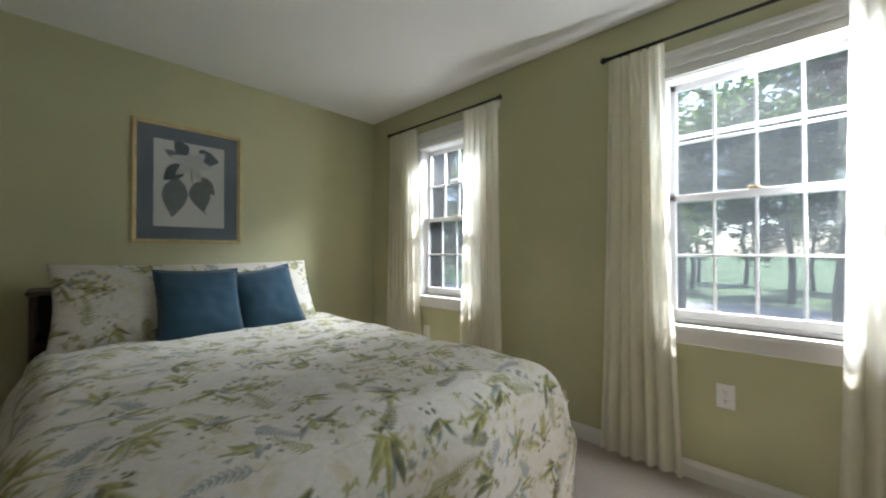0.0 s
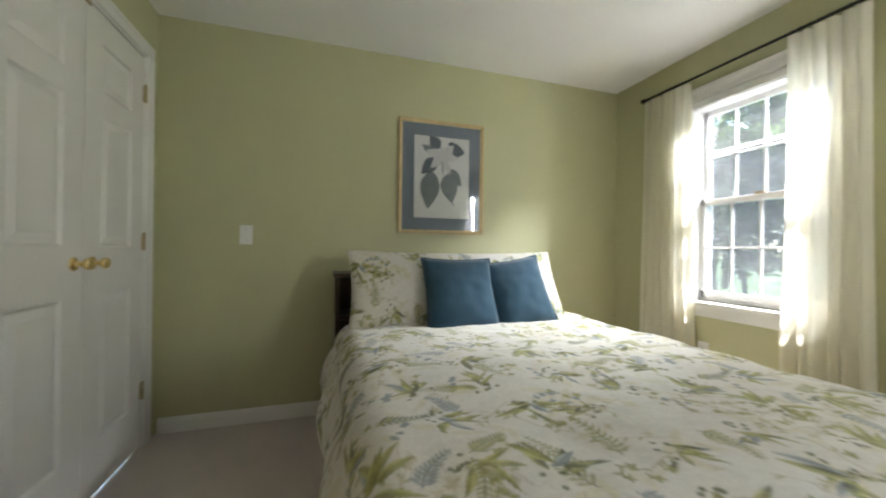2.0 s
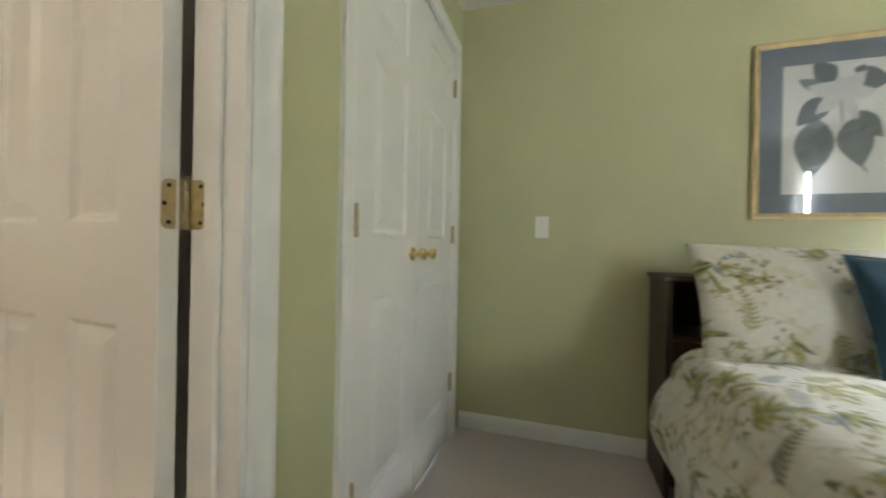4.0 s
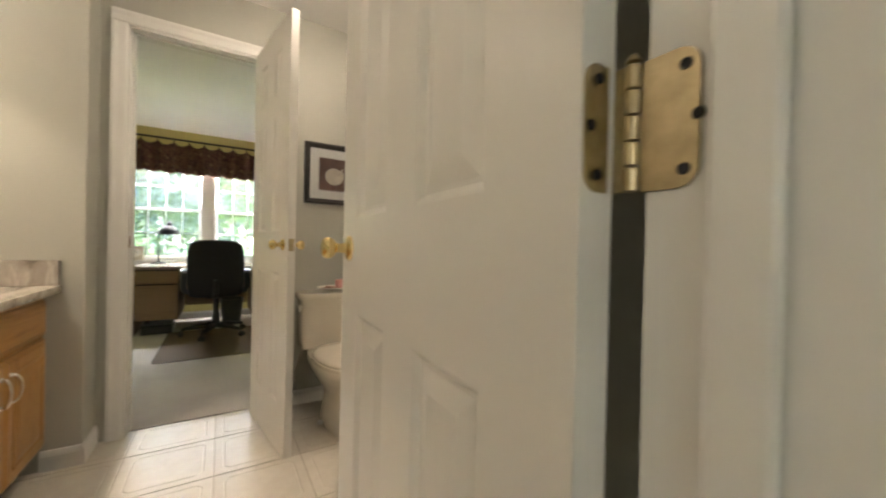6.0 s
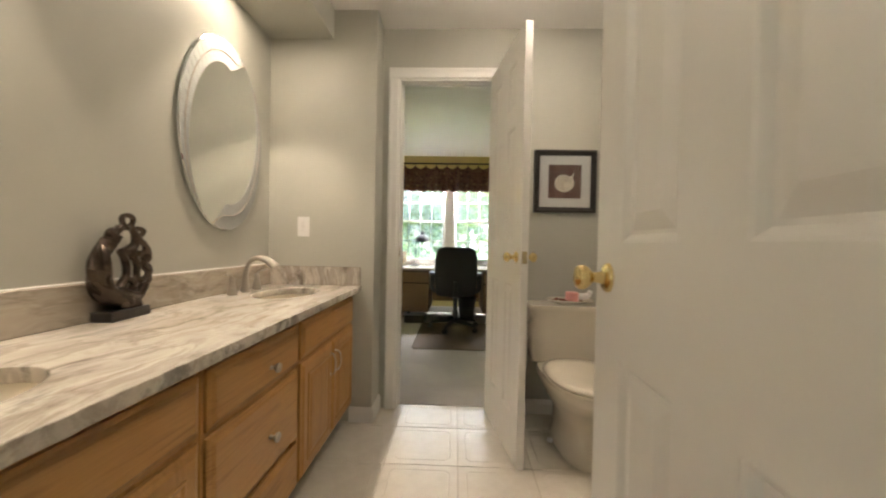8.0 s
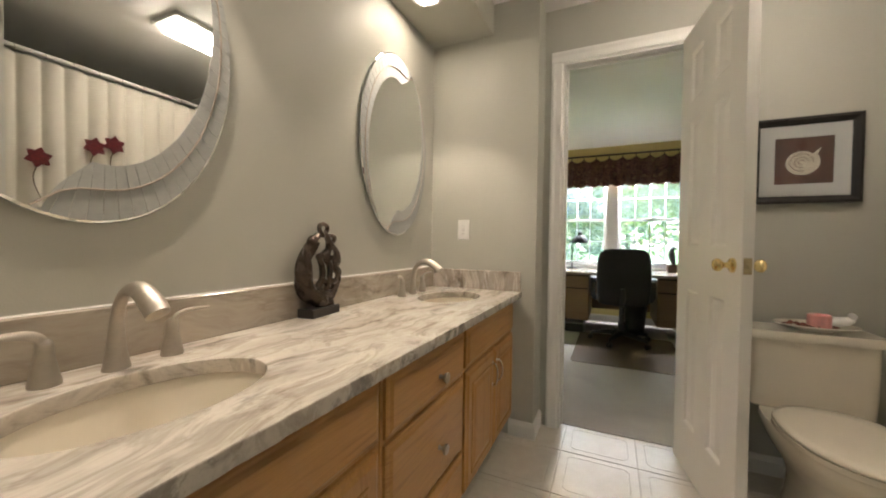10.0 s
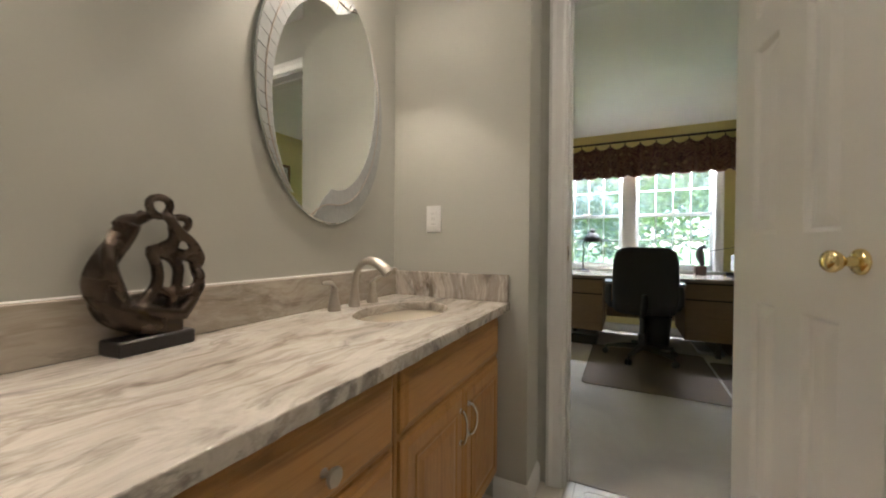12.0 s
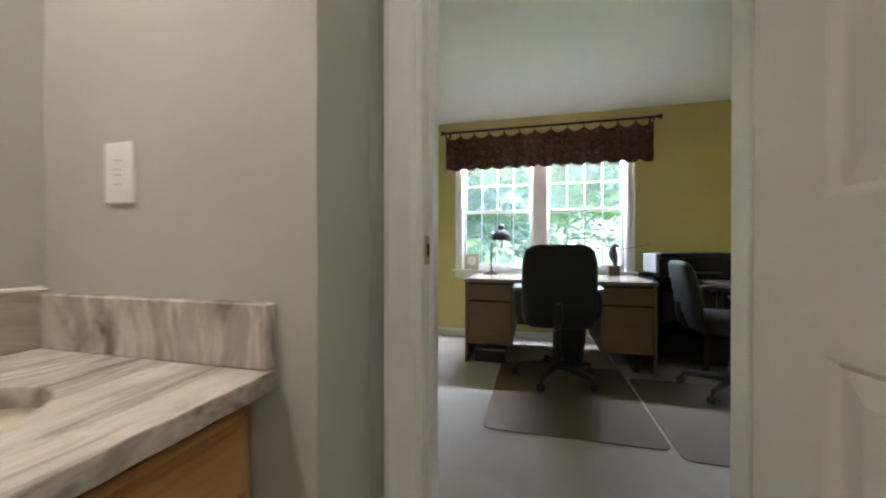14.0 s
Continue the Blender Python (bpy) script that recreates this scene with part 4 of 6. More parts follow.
def duvet_point(u, v):
    """u across the bed, v from the foot to the head, in cloth lengths."""
    hang = 0.50
    wide = BX1 - BX0 + 2 * hang
    long = (BY1 - 0.10) - BY0 + hang
    s = u * wide - hang           # metres in from the west edge
    q = v * long - hang           # metres in from the foot edge

    def fold(d, puff):            # d < 0 hangs down; returns inward offset and drop
        r = 0.10
        if d > r:
            return d, 0.0
        a = (r - d) / r
        if a < 1.57:
            return r - r * math.sin(a), r * (1 - math.cos(a))
        h = (a - 1.57) * r
        return puff * (0.03 * min(1.0, h / 0.4) - 0.075 * math.sin(math.pi * min(1.0, h / 0.36))), r + h
    W = BX1 - BX0
    puff = max(0.0, min(1.0, (q - 0.35) / 0.5))
    if s < W / 2:
        x, dx = fold(s, puff)
        x = BX0 + x
    else:
        x, dx = fold(W - s, 1.0)
        x = BX1 - x
    y, dy = fold(q, 0.0)
    y = BY0 + y
    drop = max(dx, dy) + 0.25 * min(dx, dy)
    rip = noise.noise((u * 5.0, v * 6.0, 1.7)) * 0.022 + noise.noise((u * 14, v * 17, 4.0)) * 0.011 + noise.noise((u * 33, v * 37, 9.0)) * 0.004
    crown = 0.045 * (1 - (2 * u - 1) ** 2)
    z = BTOP + crown + rip * 1.1 - drop
    wav = math.sin(v * 26 + 2 * noise.noise((v * 6, 0, 2))) * 0.016 * min(1, dx / 0.25)
    wav2 = math.sin(u * 24 + 3 * noise.noise((u * 5, 0, 8))) * 0.018 * min(1, dy / 0.25)
    x += (-1 if s < W / 2 else 1) * wav
    y -= wav2 + 0.02 * min(1, dy / 0.15)
    return Vector((x, y, max(z, 0.05 + 0.02 * noise.noise((u * 9, v * 9, 0)))))


NU, NV = 520, 500
dme = bpy.data.meshes.new("duvet")
dme.from_pydata([duvet_point(i / NU, j / NV) for i in range(NU + 1) for j in range(NV + 1)], [],
                [(i * (NV + 1) + j, (i + 1) * (NV + 1) + j, (i + 1) * (NV + 1) + j + 1, i * (NV + 1) + j + 1) for i in range(NU) for j in range(NV)])
print_on(dme, [(i / NU * 2.55, j / NV * 2.35) for i in range(NU + 1) for j in range(NV + 1)])
duvet = tagged(smooth(share("duvet", dme, FLORAL), 80), "white cotton duvet printed with olive and blue-grey leaf sprigs", "duvet")
sol = duvet.modifiers.new("thickness", 'SOLIDIFY')
sol.thickness, sol.offset = 0.03, -1.0


def pillow(name, label, category, mat, w, h, t, m, pinch=0.5, rounding=0.02, group="", n=26, uvk=1.0, seed=0.0):
    """Soft pillow in its own x-z plane, seam outline with drawn-in sides."""
    bm = bmesh.new()
    lay = bm.loops.layers.uv.new("UVMap")
    for s in (-1, 1):
        g = []
        for i in range(n + 1):
            row = []
            for j in range(n + 1):
                a, b = 2 * i / n - 1, 2 * j / n - 1
                x = a * w / 2 * (1 - pinch * 0.09 * (1 - b * b))
                z = b * h / 2 * (1 - pinch * 0.09 * (1 - a * a))
                soft = 1 - rounding * (a * a * b * b) ** 2
                x, z = x * soft, z * soft
                ea, eb = max(0.0, 1 - a * a), max(0.0, 1 - b * b)
                y = s * t / 2 * (ea ** 0.45) * (eb ** 0.45)
                y += 0.006 * noise.noise((a * 3 + seed, b * 3, s)) * min(1, ea * eb * 6)
                y += 0.010 * noise.noise((a * 1.3, b * 1.3 + seed, s * 3)) * min(1, ea * eb * 4)
                row.append(bm.verts.new((x, y, z)))
            g.append(row)
        for i in range(n):
            for j in range(n):
                f = bm.faces.new((g[i][j], g[i + 1][j], g[i + 1][j + 1], g[i][j + 1]))
                for lp, (p, q) in zip(f.loops, ((i, j), (i + 1, j), (i + 1, j + 1), (i, j + 1))):
                    lp[lay].uv = (p / n * w * uvk + seed, q / n * h * uvk)
    bmesh.ops.remove_doubles(bm, verts=bm.verts, dist=0.0005)
    ob = part(name, bm, mat)
    if mat is FLORAL:
        print_on(ob.data, [(v.co.x * uvk + seed, v.co.z * uvk) for v in ob.data.vertices])
    ob.matrix_basis = m
    smooth(ob, 80)
    return tagged(ob, label, category, group)


def seam(parent, w, h, mat, pinch, r=0.004):
    pts = []
    n = 16
    for sd in range(4):
        for k in range(n):
            a = 2 * k / n - 1
            e, f = (w / 2 * a, -h / 2 * (1 - pinch * 0.09 * (1 - a * a))) if sd == 0 else (w / 2 * (1 - pinch * 0.09 * (1 - a * a)), h / 2 * a) if sd == 1 else \
                (-w / 2 * a, h / 2 * (1 - pinch * 0.09 * (1 - a * a))) if sd == 2 else (-w / 2 * (1 - pinch * 0.09 * (1 - a * a)), -h / 2 * a)
            pts.append((e, 0, f))
    pts.append(pts[0])
    return smooth(part("piping", tube(pts, r, 6), mat, parent))


for x, tl, sd, lab in ((1.40, 1, 2.3, "floral pillow sham leaning on the headboard"), (1.955, -1, 6.1, "floral pillow sham leaning on the headboard behind blue cushions")):
    p = pillow("pillow", lab, "pillow", FLORAL, 0.76, 0.49, 0.22, pose(x, -0.42, 0.815, -26, tl, 0), 0.75, 0.0, group="pillow shams", n=96, seed=sd)
for x, y, z, tl, w in ((1.605, -0.60, 0.815, 0.5, 0.405), (1.962, -0.585, 0.81, -8.0, 0.375)):
    c = pillow("cushion", "square navy blue cushion with piped edge", "cushion", BLUE, w, 0.41, 0.14, pose(x, y, z, -24, tl, 0), 0.8, group="blue cushions", seed=x)
    seam(c, w, 0.41, BLUE, 0.8, 0.005)


# curtains
def curtain(name, label, x, y0, y1, z0, z1, folds, flare=1.25, seed=0.0, mat=None):
    """Gathered panel across y with folds that open towards the hem."""
    mid, half = (y0 + y1) / 2, (y1 - y0) / 2
    wide = (y1 - y0) * 2.2

    def f(u, v):
        a = 2 * u - 1
        k = 1 + (flare - 1) * v ** 1.4
        ph = u * folds * 6.283 + seed + 0.9 * noise.noise((u * 4, v * 1.2, seed))
        amp = 0.017 + 0.020 * v
        y = mid + half * k * (a + 0.03 * math.sin(ph * 0.5 + v * 2)) + 0.008 * math.cos(ph)
        xx = x + amp * math.sin(ph) + 0.012 * noise.noise((u * 6, v * 3, seed + 3))
        return Vector((xx, y, z1 + (z0 - z1) * v - 0.004 * abs(math.sin(ph)) * (1 - v)))
    c = part(name, sheet(90, 36, f, lambda u, v: (u * wide, v * 2)), mat or SHEER)
    smooth(c, 90)
    return tagged(c, label, "curtain", "sheer curtains")


def curtain_rod(name, label, x, y0, y1, z, wall_x, r=0.008, mat=None, sag=0.0, rings=()):
    mat = mat or IRON
    rod = thing(name, label, "curtain rod")
    smooth(part("pole", tube([(x, y0, z), (x, (y0 + y1) / 2, z - sag), (x, y1, z)], r, 12), mat, rod))
    for y, s in ((y0, -1), (y1, 1)):
        m = Matrix.Translation((x, y, z)) @ Matrix.Rotation(radians(-90 * s), 4, 'X')
        smooth(part("finial", moved(turned([(r * 1.3, -0.01), (r * 1.6, 0.0), (r * 1.1, 0.006), (r * 2.2, 0.018), (r * 2.2, 0.026), (r * 1.0, 0.036)], 14), m), mat, rod))
        part("bracket", boxes(((min(x, wall_x), y - s * 0.05 - 0.006, z - 0.012), (max(x, wall_x), y - s * 0.05 + 0.006, z - 0.004)),
                              ((wall_x - 0.006, y - s * 0.05 - 0.012, z - 0.035), (wall_x + 0.006, y - s * 0.05 + 0.012, z + 0.02)), bevel=0.002), TRIM if mat is IRON else mat, rod)
    for y in rings:
        bm = bmesh.new()
        merge(bm, tube([(x + 0.014 * math.cos(a), y, z - 0.004 + 0.014 * math.sin(a)) for a in [k * 0.524 for k in range(13)]], 0.0018, 6))
        part("ring", bm, mat, rod)
    return rod


RX = 3.105
curtain_rod("curtain_rod", "thin black iron curtain rod with end caps over the bedside window", RX, -1.525, -0.37, 2.145, EX, rings=[-0.40 - 0.035 * k for k in range(8)] + [-1.24 - 0.035 * k for k in range(8)])
curtain_rod("curtain_rod", "thin black iron curtain rod with end caps over the sunny window", RX, -3.55, -2.245, 2.14, EX, rings=[-2.28 - 0.032 * k for k in range(8)] + [-3.22 - 0.035 * k for k in range(8)])
curtain("curtain", "cream sheer curtain hanging beside the bed window", RX, -0.715, -0.375, 0.04, 2.128, 7, 1.25, 0.3)
curtain("curtain", "cream sheer curtain, sunlit along its window edge", RX, -1.515, -1.215, 0.04, 2.128, 6, 1.15, 2.0)
curtain("curtain", "cream sheer curtain reaching the carpet between the windows", RX, -2.515, -2.255, 0.04, 2.123, 6, 1.45, 4.0)
curtain("curtain", "cream sheer curtain, sunlit, by the far side of the window", RX, -3.50, -3.13, 0.04, 2.123, 7, 1.2, 6.0)

# ---- bathroom ----
WARM = (1.0, 0.83, 0.65)


def downlight(x, y):
    d = thing("recessed_light", "round white recessed ceiling light, lit", "ceiling light", "soffit downlights", (x, y, 2.19))
    ring = [(0.075, 0.0), (0.075, -0.004), (0.066, -0.007), (0.058, -0.004), (0.056, 0.0)]
    bm = loft([oval(0, 0, z, r, r, 32) for r, z in ring], cap=False)
    smooth(part("trim_ring", bm, WHITEP, d), 30)
    part("bulb_face", turned([(0.055, -0.0015), (0.05, -0.004), (0.03, -0.006), (0.004, -0.007)], 28), emitter("bulb_glow", WARM, 6.0), d, "glowing frosted bulb face")
    lamp("downlight_bulb", 'SPOT', (x, y, 2.178), (x, y + 0.001, 0), SPOT_W, WARM, 0.03, 80)


downlight(-1.715, -2.69)
downlight(-0.56, -2.69)
cl = thing("ceiling_light", "rectangular white ceiling fixture with glowing acrylic lens", "ceiling light", "", (-1.66, -1.40, CZ))
part("frame", boxes(((-0.20, -0.13, -0.025), (0.20, 0.13, 0)), bevel=0.006, seg=2), WHITEP, cl)
part("diffuser", boxes(((-0.165, -0.095, -0.065), (0.165, 0.095, -0.025)), bevel=0.018, seg=3), emitter("fixture_glow", (1.0, 0.85, 0.69), FIX_E), cl, "glowing ribbed acrylic lens")

# vanity: three cabinet units and one worktop
def raised_front(name, x0, x1, z0, z1, parent, mat, frame=0.0, y=-2.375, t=0.018, label=""):
    """Overlay front: lipped slab, or frame and raised panel when frame > 0; faces +y."""
    bm = bmesh.new()
    merge(bm, loft([[(x0 + e, yy, z0 + e), (x1 - e, yy, z0 + e), (x1 - e, yy, z1 - e), (x0 + e, yy, z1 - e)]
                    for e, yy in ((0.0, y), (0.0, y + t * 0.45), (0.005, y + t * 0.62), (0.011, y + t * 0.7), (0.020, y + t))]))
    ob = part(name, bm, mat, parent, label)
    if frame:
        a, b, c, d = x0 + frame, x1 - frame, z0 + frame, z1 - frame
        pb = loft([[(a + e, yy, c + e), (b - e, yy, c + e), (b - e, yy, d - e), (a + e, yy, d - e)]
                   for e, yy in ((0.0, y + t), (0.0, y + t + 0.0035), (0.006, y + t + 0.0042), (0.012, y + t + 0.0008), (0.016, y + t + 0.0008), (0.034, y + t + 0.005), (0.036, y + t + 0.005))])
        part("raised_panel", pb, mat, ob)
    return ob


def cab_knob(parent, x, z, y=-2.357):
    m = Matrix.Translation((x, y, z)) @ Matrix.Rotation(radians(-90), 4, 'X')
    smooth(part("knob", moved(turned([(0.008, 0), (0.0075, 0.002), (0.005, 0.006), (0.0055, 0.012), (0.013, 0.018), (0.0165, 0.024), (0.015, 0.028), (0.005, 0.03)], 20), m), NICKEL, parent, "satin nickel knob"), 40)


def cab_pull(parent, x, z, s):
    y = -2.357
    pts = [(x, y, z - 0.048), (x + s * 0.004, y + 0.014, z - 0.046), (x + s * 0.010, y + 0.024, z - 0.02), (x + s * 0.010, y + 0.026, z + 0.02), (x + s * 0.004, y + 0.014, z + 0.046), (x, y, z + 0.048)]
    bm = tube(pts, (0.006, 0.0048, 0.0042, 0.0042, 0.0048, 0.006), 10, 1.0, 2)
    for zz in (-0.048, 0.048):
        merge(bm, moved(turned([(0.009, 0), (0.008, 0.003), (0.005, 0.005)], 14), Matrix.Translation((x, y, z + zz)) @ Matrix.Rotation(radians(-90), 4, 'X')))
    smooth(part("pull", bm, CHROME, parent, "curved chrome pull"), 50)


def cabinet(x0, x1, kind, label):
    c = thing("vanity_cabinet", label, "cabinet", "vanity cabinets")
    if kind == "drawers":
        part("body", boxes(((x0, VY + 0.002, 0.10), (x1, -2.395, 0.753))), OAK_X, c)
    else:
        part("body", boxes(((x0, VY + 0.002, 0.10), (x1, -2.395, 0.59)), ((x0, VY + 0.002, 0.59), (x0 + 0.015, -2.395, 0.753)), ((x1 - 0.015, VY + 0.002, 0.59), (x1, -2.395, 0.753))), OAK_X, c)
    part("toe_kick", boxes(((x0, VY + 0.002, 0), (x1, -2.445, 0.099))), DARKGAP, c)
    fr = bmesh.new()
    for a, b in (((x0, -2.394, 0.10), (x0 + 0.03, -2.375, 0.754)), ((x1 - 0.03, -2.394, 0.10), (x1, -2.375, 0.754)),
                 ((x0 + 0.03, -2.394, 0.715), (x1 - 0.03, -2.375, 0.754)), ((x0 + 0.03, -2.394, 0.10), (x1 - 0.03, -2.375, 0.13)),
                 ((x0 + 0.03, -2.394, 0.548), (x1 - 0.03, -2.375, 0.580))):
        box(fr, a, b, 0.001)
    part("face_frame", fr, OAK_Z, c)
    if kind == "drawers":
        for z0, z1 in ((0.572, 0.725), (0.300, 0.556), (0.112, 0.284)):
            d = raised_front("drawer_front", x0 + 0.012, x1 - 0.012, z0, z1, c, OAK_X)
            cab_knob(d, (x0 + x1) / 2 - 0.035, (z0 + z1) / 2 - 0.014)
    else:
        raised_front("false_drawer", x0 + 0.014, x1 - 0.014, 0.582, 0.725, c, OAK_X)
        mid = (x0 + x1) / 2
        for a, b, s in ((x0 + 0.014, mid - 0.002, 1), (mid + 0.002, x1 - 0.014, -1)):
            d = raised_front("cabinet_door", a, b, 0.112, 0.566, c, OAK_Z, 0.052)
            cab_pull(d, mid - s * 0.030, 0.462, -s)
    return c


cabinet(-2.148, -1.432, "doors", "honey oak sink cabinet with two raised-panel doors and chrome pulls")
cabinet(-1.428, -0.912, "drawers", "honey oak vanity unit with three drawers and nickel knobs")
cabinet(-0.908, BX - 0.004, "doors", "honey oak sink cabinet with two raised-panel doors")

SINKS = ((-1.80, -2.59), (-0.55, -2.59))
top = thing("countertop", "pale granite vanity top with long grey-brown streaks and rough edge", "countertop")
front = []
for k in range(121):
    x = BX - 0.004 - (2.148 - 0.129) * k / 120
    front.append((x, -2.322 + 0.0022 * noise.noise((x * 22, 0, 3)) + 0.0025 * noise.noise((x * 70, 2, 3))))
shape = [(-2.148, VY + 0.001), (BX - 0.004, VY + 0.001)] + front
slab = cutout(shape, [[(x, y) for x, y, z in oval(sx, sy, 0, 0.20, 0.140, 48)] for sx, sy in SINKS], 0.032, 0.003)
bmesh.ops.translate(slab, verts=slab.verts, vec=(0, 0, 0.754))
slab_ob = part("slab", slab, GRANITE_X, top)
slab_ob.data.materials.append(GRANITE_E)
for p in slab_ob.data.polygons:
    if p.normal.y > 0.5 and p.center.y > -2.34:
        p.material_index = 1
part("backsplash", boxes(((-2.148, VY + 0.001, 0.7852), (BX - 0.004, VY + 0.021, 0.902)), bevel=0.003), GRANITE_B, top, "brown-veined granite backsplash")
# added white strip imitates downlight falling on the backsplash's top edge
part("caulk_bead", tube([(-2.146, VY + 0.004, 0.9025), (-1.1, VY + 0.004, 0.9028), (BX - 0.006, VY + 0.004, 0.9025)], 0.0026, 6), TRIM, top, "white strip imitating the lit top edge of the backsplash")
part("side_splash", boxes(((-2.149, VY + 0.0215, 0.7852), (-2.129, -2.325, 0.892)), bevel=0.003), GRANITE_Y, top, "granite side splash with upright brown streaks")


def sink(x, y):
    s = thing("sink", "bone white oval undermount sink with chrome drain", "sink", "vanity sinks", (x, y, 0))
    prof = [(1.06, 0.7525), (1.0, 0.7525), (0.97, 0.735), (0.92, 0.69), (0.80, 0.65), (0.55, 0.625), (0.2, 0.615), (0.09, 0.613)]
    bm = loft([oval(0, 0, z, 0.203 * k, 0.143 * k, 48) for k, z in prof], cap=False)
    smooth(part("basin", bm, PORCELAIN, s), 60)
    part("drain", turned([(0.024, 0.612), (0.024, 0.616), (0.015, 0.617), (0.013, 0.614)], 20), CHROME, s)
    return s


def faucet(x, y):
    f = thing("faucet", "brushed nickel widespread faucet with arched spout", "faucet", "vanity faucets", (x, y, 0.786))
    pts, rad = [], []
    for z, yy, r in ((0.0, 0, 0.031), (0.006, 0, 0.029), (0.03, 0.0, 0.023), (0.075, 0.0, 0.017), (0.115, 0.006, 0.0145), (0.150, 0.026, 0.0145), (0.166, 0.06, 0.016), (0.160, 0.098, 0.019), (0.138, 0.130, 0.021), (0.122, 0.146, 0.021)):
        pts.append((0, yy, z))
        rad.append(r)
    smooth(part("spout", tube(pts, rad, 18, 0.72, 2), NICKEL, f), 60)
    for sx in (-0.102, 0.102):
        h = part("handle", turned([(0.022, 0), (0.0225, 0.004), (0.019, 0.02), (0.0135, 0.048), (0.0122, 0.06), (0.0126, 0.061), (0.0115, 0.076), (0.006, 0.082)], 22, sx, 0), NICKEL, f)
        smooth(h, 40)
        s = 1 if sx > 0 else -1
        smooth(part("lever", tube([(sx, 0, 0.072), (sx + s * 0.010, 0.003, 0.090), (sx + s * 0.036, 0.010, 0.098), (sx + s * 0.072, 0.018, 0.098)], (0.0115, 0.010, 0.008, 0.0045), 12, 0.55, 2), NICKEL, h), 60)
    return f


for (sx, sy), fx in zip(SINKS, (-1.785, -0.585)):
    sink(sx, sy)
    faucet(fx, -2.785)

# abstract sculpture, one fused mesh on a plinth
sc = thing("sculpture", "dark bronze abstract sculpture of twisted loops on a black plinth", "sculpture", "", (-1.172, -2.812, 0.7865), 5)
part("plinth", boxes(((-0.073, -0.033, 0), (0.073, 0.033, 0.030)), bevel=0.003), SLATE, sc)
fig = bmesh.new()


def limb(pts, rad):
    merge(fig, tube([(-u, d, w + 0.03) for u, d, w in pts], [r * 0.98 for r in rad] if hasattr(rad, '__len__') else rad * 1.0, 14, 1.0, 2))


def ring(cu, cw, ru, rw, r, tilt=0.004):
    limb([(cu + ru * math.cos(a), tilt * math.sin(2 * a), cw + rw * math.sin(a)) for a in [k * 0.5236 for k in range(13)]], r)


limb([(0.05, 0, 0.0), (-0.02, 0.004, 0.025), (-0.074, 0.006, 0.07), (-0.086, 0, 0.115), (-0.070, -0.004, 0.165), (-0.047, 0, 0.215), (-0.012, 0.004, 0.252)], (0.026, 0.029, 0.026, 0.022, 0.018, 0.016, 0.011))
# twisted strands over the broad arm
spine = [(0.0, 0.022), (-0.035, 0.040), (-0.070, 0.068), (-0.086, 0.110), (-0.078, 0.150), (-0.060, 0.190), (-0.038, 0.226)]
for ph in (0.0, 2.1, 4.2):
    limb([(u + 0.019 * math.cos(ph + k * 0.95), 0.020 * math.sin(ph + k * 0.95), w + 0.012 * math.cos(ph + k * 0.95)) for k, (u, w) in enumerate(spine)],
         (0.012, 0.015, 0.016, 0.015, 0.013, 0.012, 0.011))
limb([(-0.062, 0.010, 0.222), (-0.046, 0.004, 0.236), (-0.018, 0.0, 0.238), (0.002, 0.0, 0.25)], (0.013, 0.014, 0.012, 0.009))
limb([(-0.04, 0.012, 0.060), (-0.012, 0.016, 0.052), (0.02, 0.012, 0.040), (0.05, 0.004, 0.036)], (0.012, 0.015, 0.014, 0.016))
ring(0.018, 0.268, 0.021, 0.021, 0.0085)
ring(0.060, 0.230, 0.018, 0.019, 0.0085, 0.008)
# knotted strand
limb([(0.088, 0.012, 0.185), (0.112, 0.0, 0.150), (0.094, -0.012, 0.128), (0.110, 0.0, 0.098), (0.092, 0.010, 0.074)], (0.008, 0.010, 0.009, 0.011, 0.009))
limb([(0.035, 0, 0.25), (0.052, 0.006, 0.215), (0.08, 0.01, 0.195), (0.098, 0, 0.165), (0.091, -0.01, 0.14), (0.105, 0.004, 0.115), (0.090, 0.008, 0.09), (0.090, 0.002, 0.066), (0.055, 0, 0.03)], (0.010, 0.012, 0.010, 0.015, 0.009, 0.014, 0.010, 0.014, 0.021))
# inner saddle and its struts
limb([(0.042, 0, 0.225), (0.050, 0, 0.2), (0.038, -0.006, 0.178), (-0.002, -0.008, 0.174)], (0.009, 0.012, 0.019, 0.010))
limb([(0.0, -0.008, 0.174), (0.04, -0.014, 0.168), (0.078, -0.006, 0.163), (0.098, 0, 0.15)], (0.012, 0.018, 0.014, 0.011))
limb([(0.036, -0.008, 0.17), (0.058, 0, 0.14), (0.050, 0.004, 0.10), (0.044, 0.006, 0.075)], (0.013, 0.012, 0.011, 0.012))
limb([(0.002, -0.006, 0.172), (0.014, 0, 0.14), (0.012, 0.004, 0.10), (-0.02, 0.006, 0.066)], (0.010, 0.012, 0.012, 0.013))
ring(0.018, 0.064, 0.024, 0.024, 0.011)
limb([(0.04, 0.006, 0.08), (0.07, 0.010, 0.083), (0.094, 0.002, 0.09)], (0.011, 0.010, 0.010))
figure = part("figure", fig, BRONZE, sc)
rm = figure.modifiers.new("fuse", 'REMESH')
rm.mode, rm.voxel_size, rm.use_smooth_shade = 'VOXEL', 0.0035, True
sm = figure.modifiers.new("soften", 'SMOOTH')
sm.factor, sm.iterations = 0.5, 3

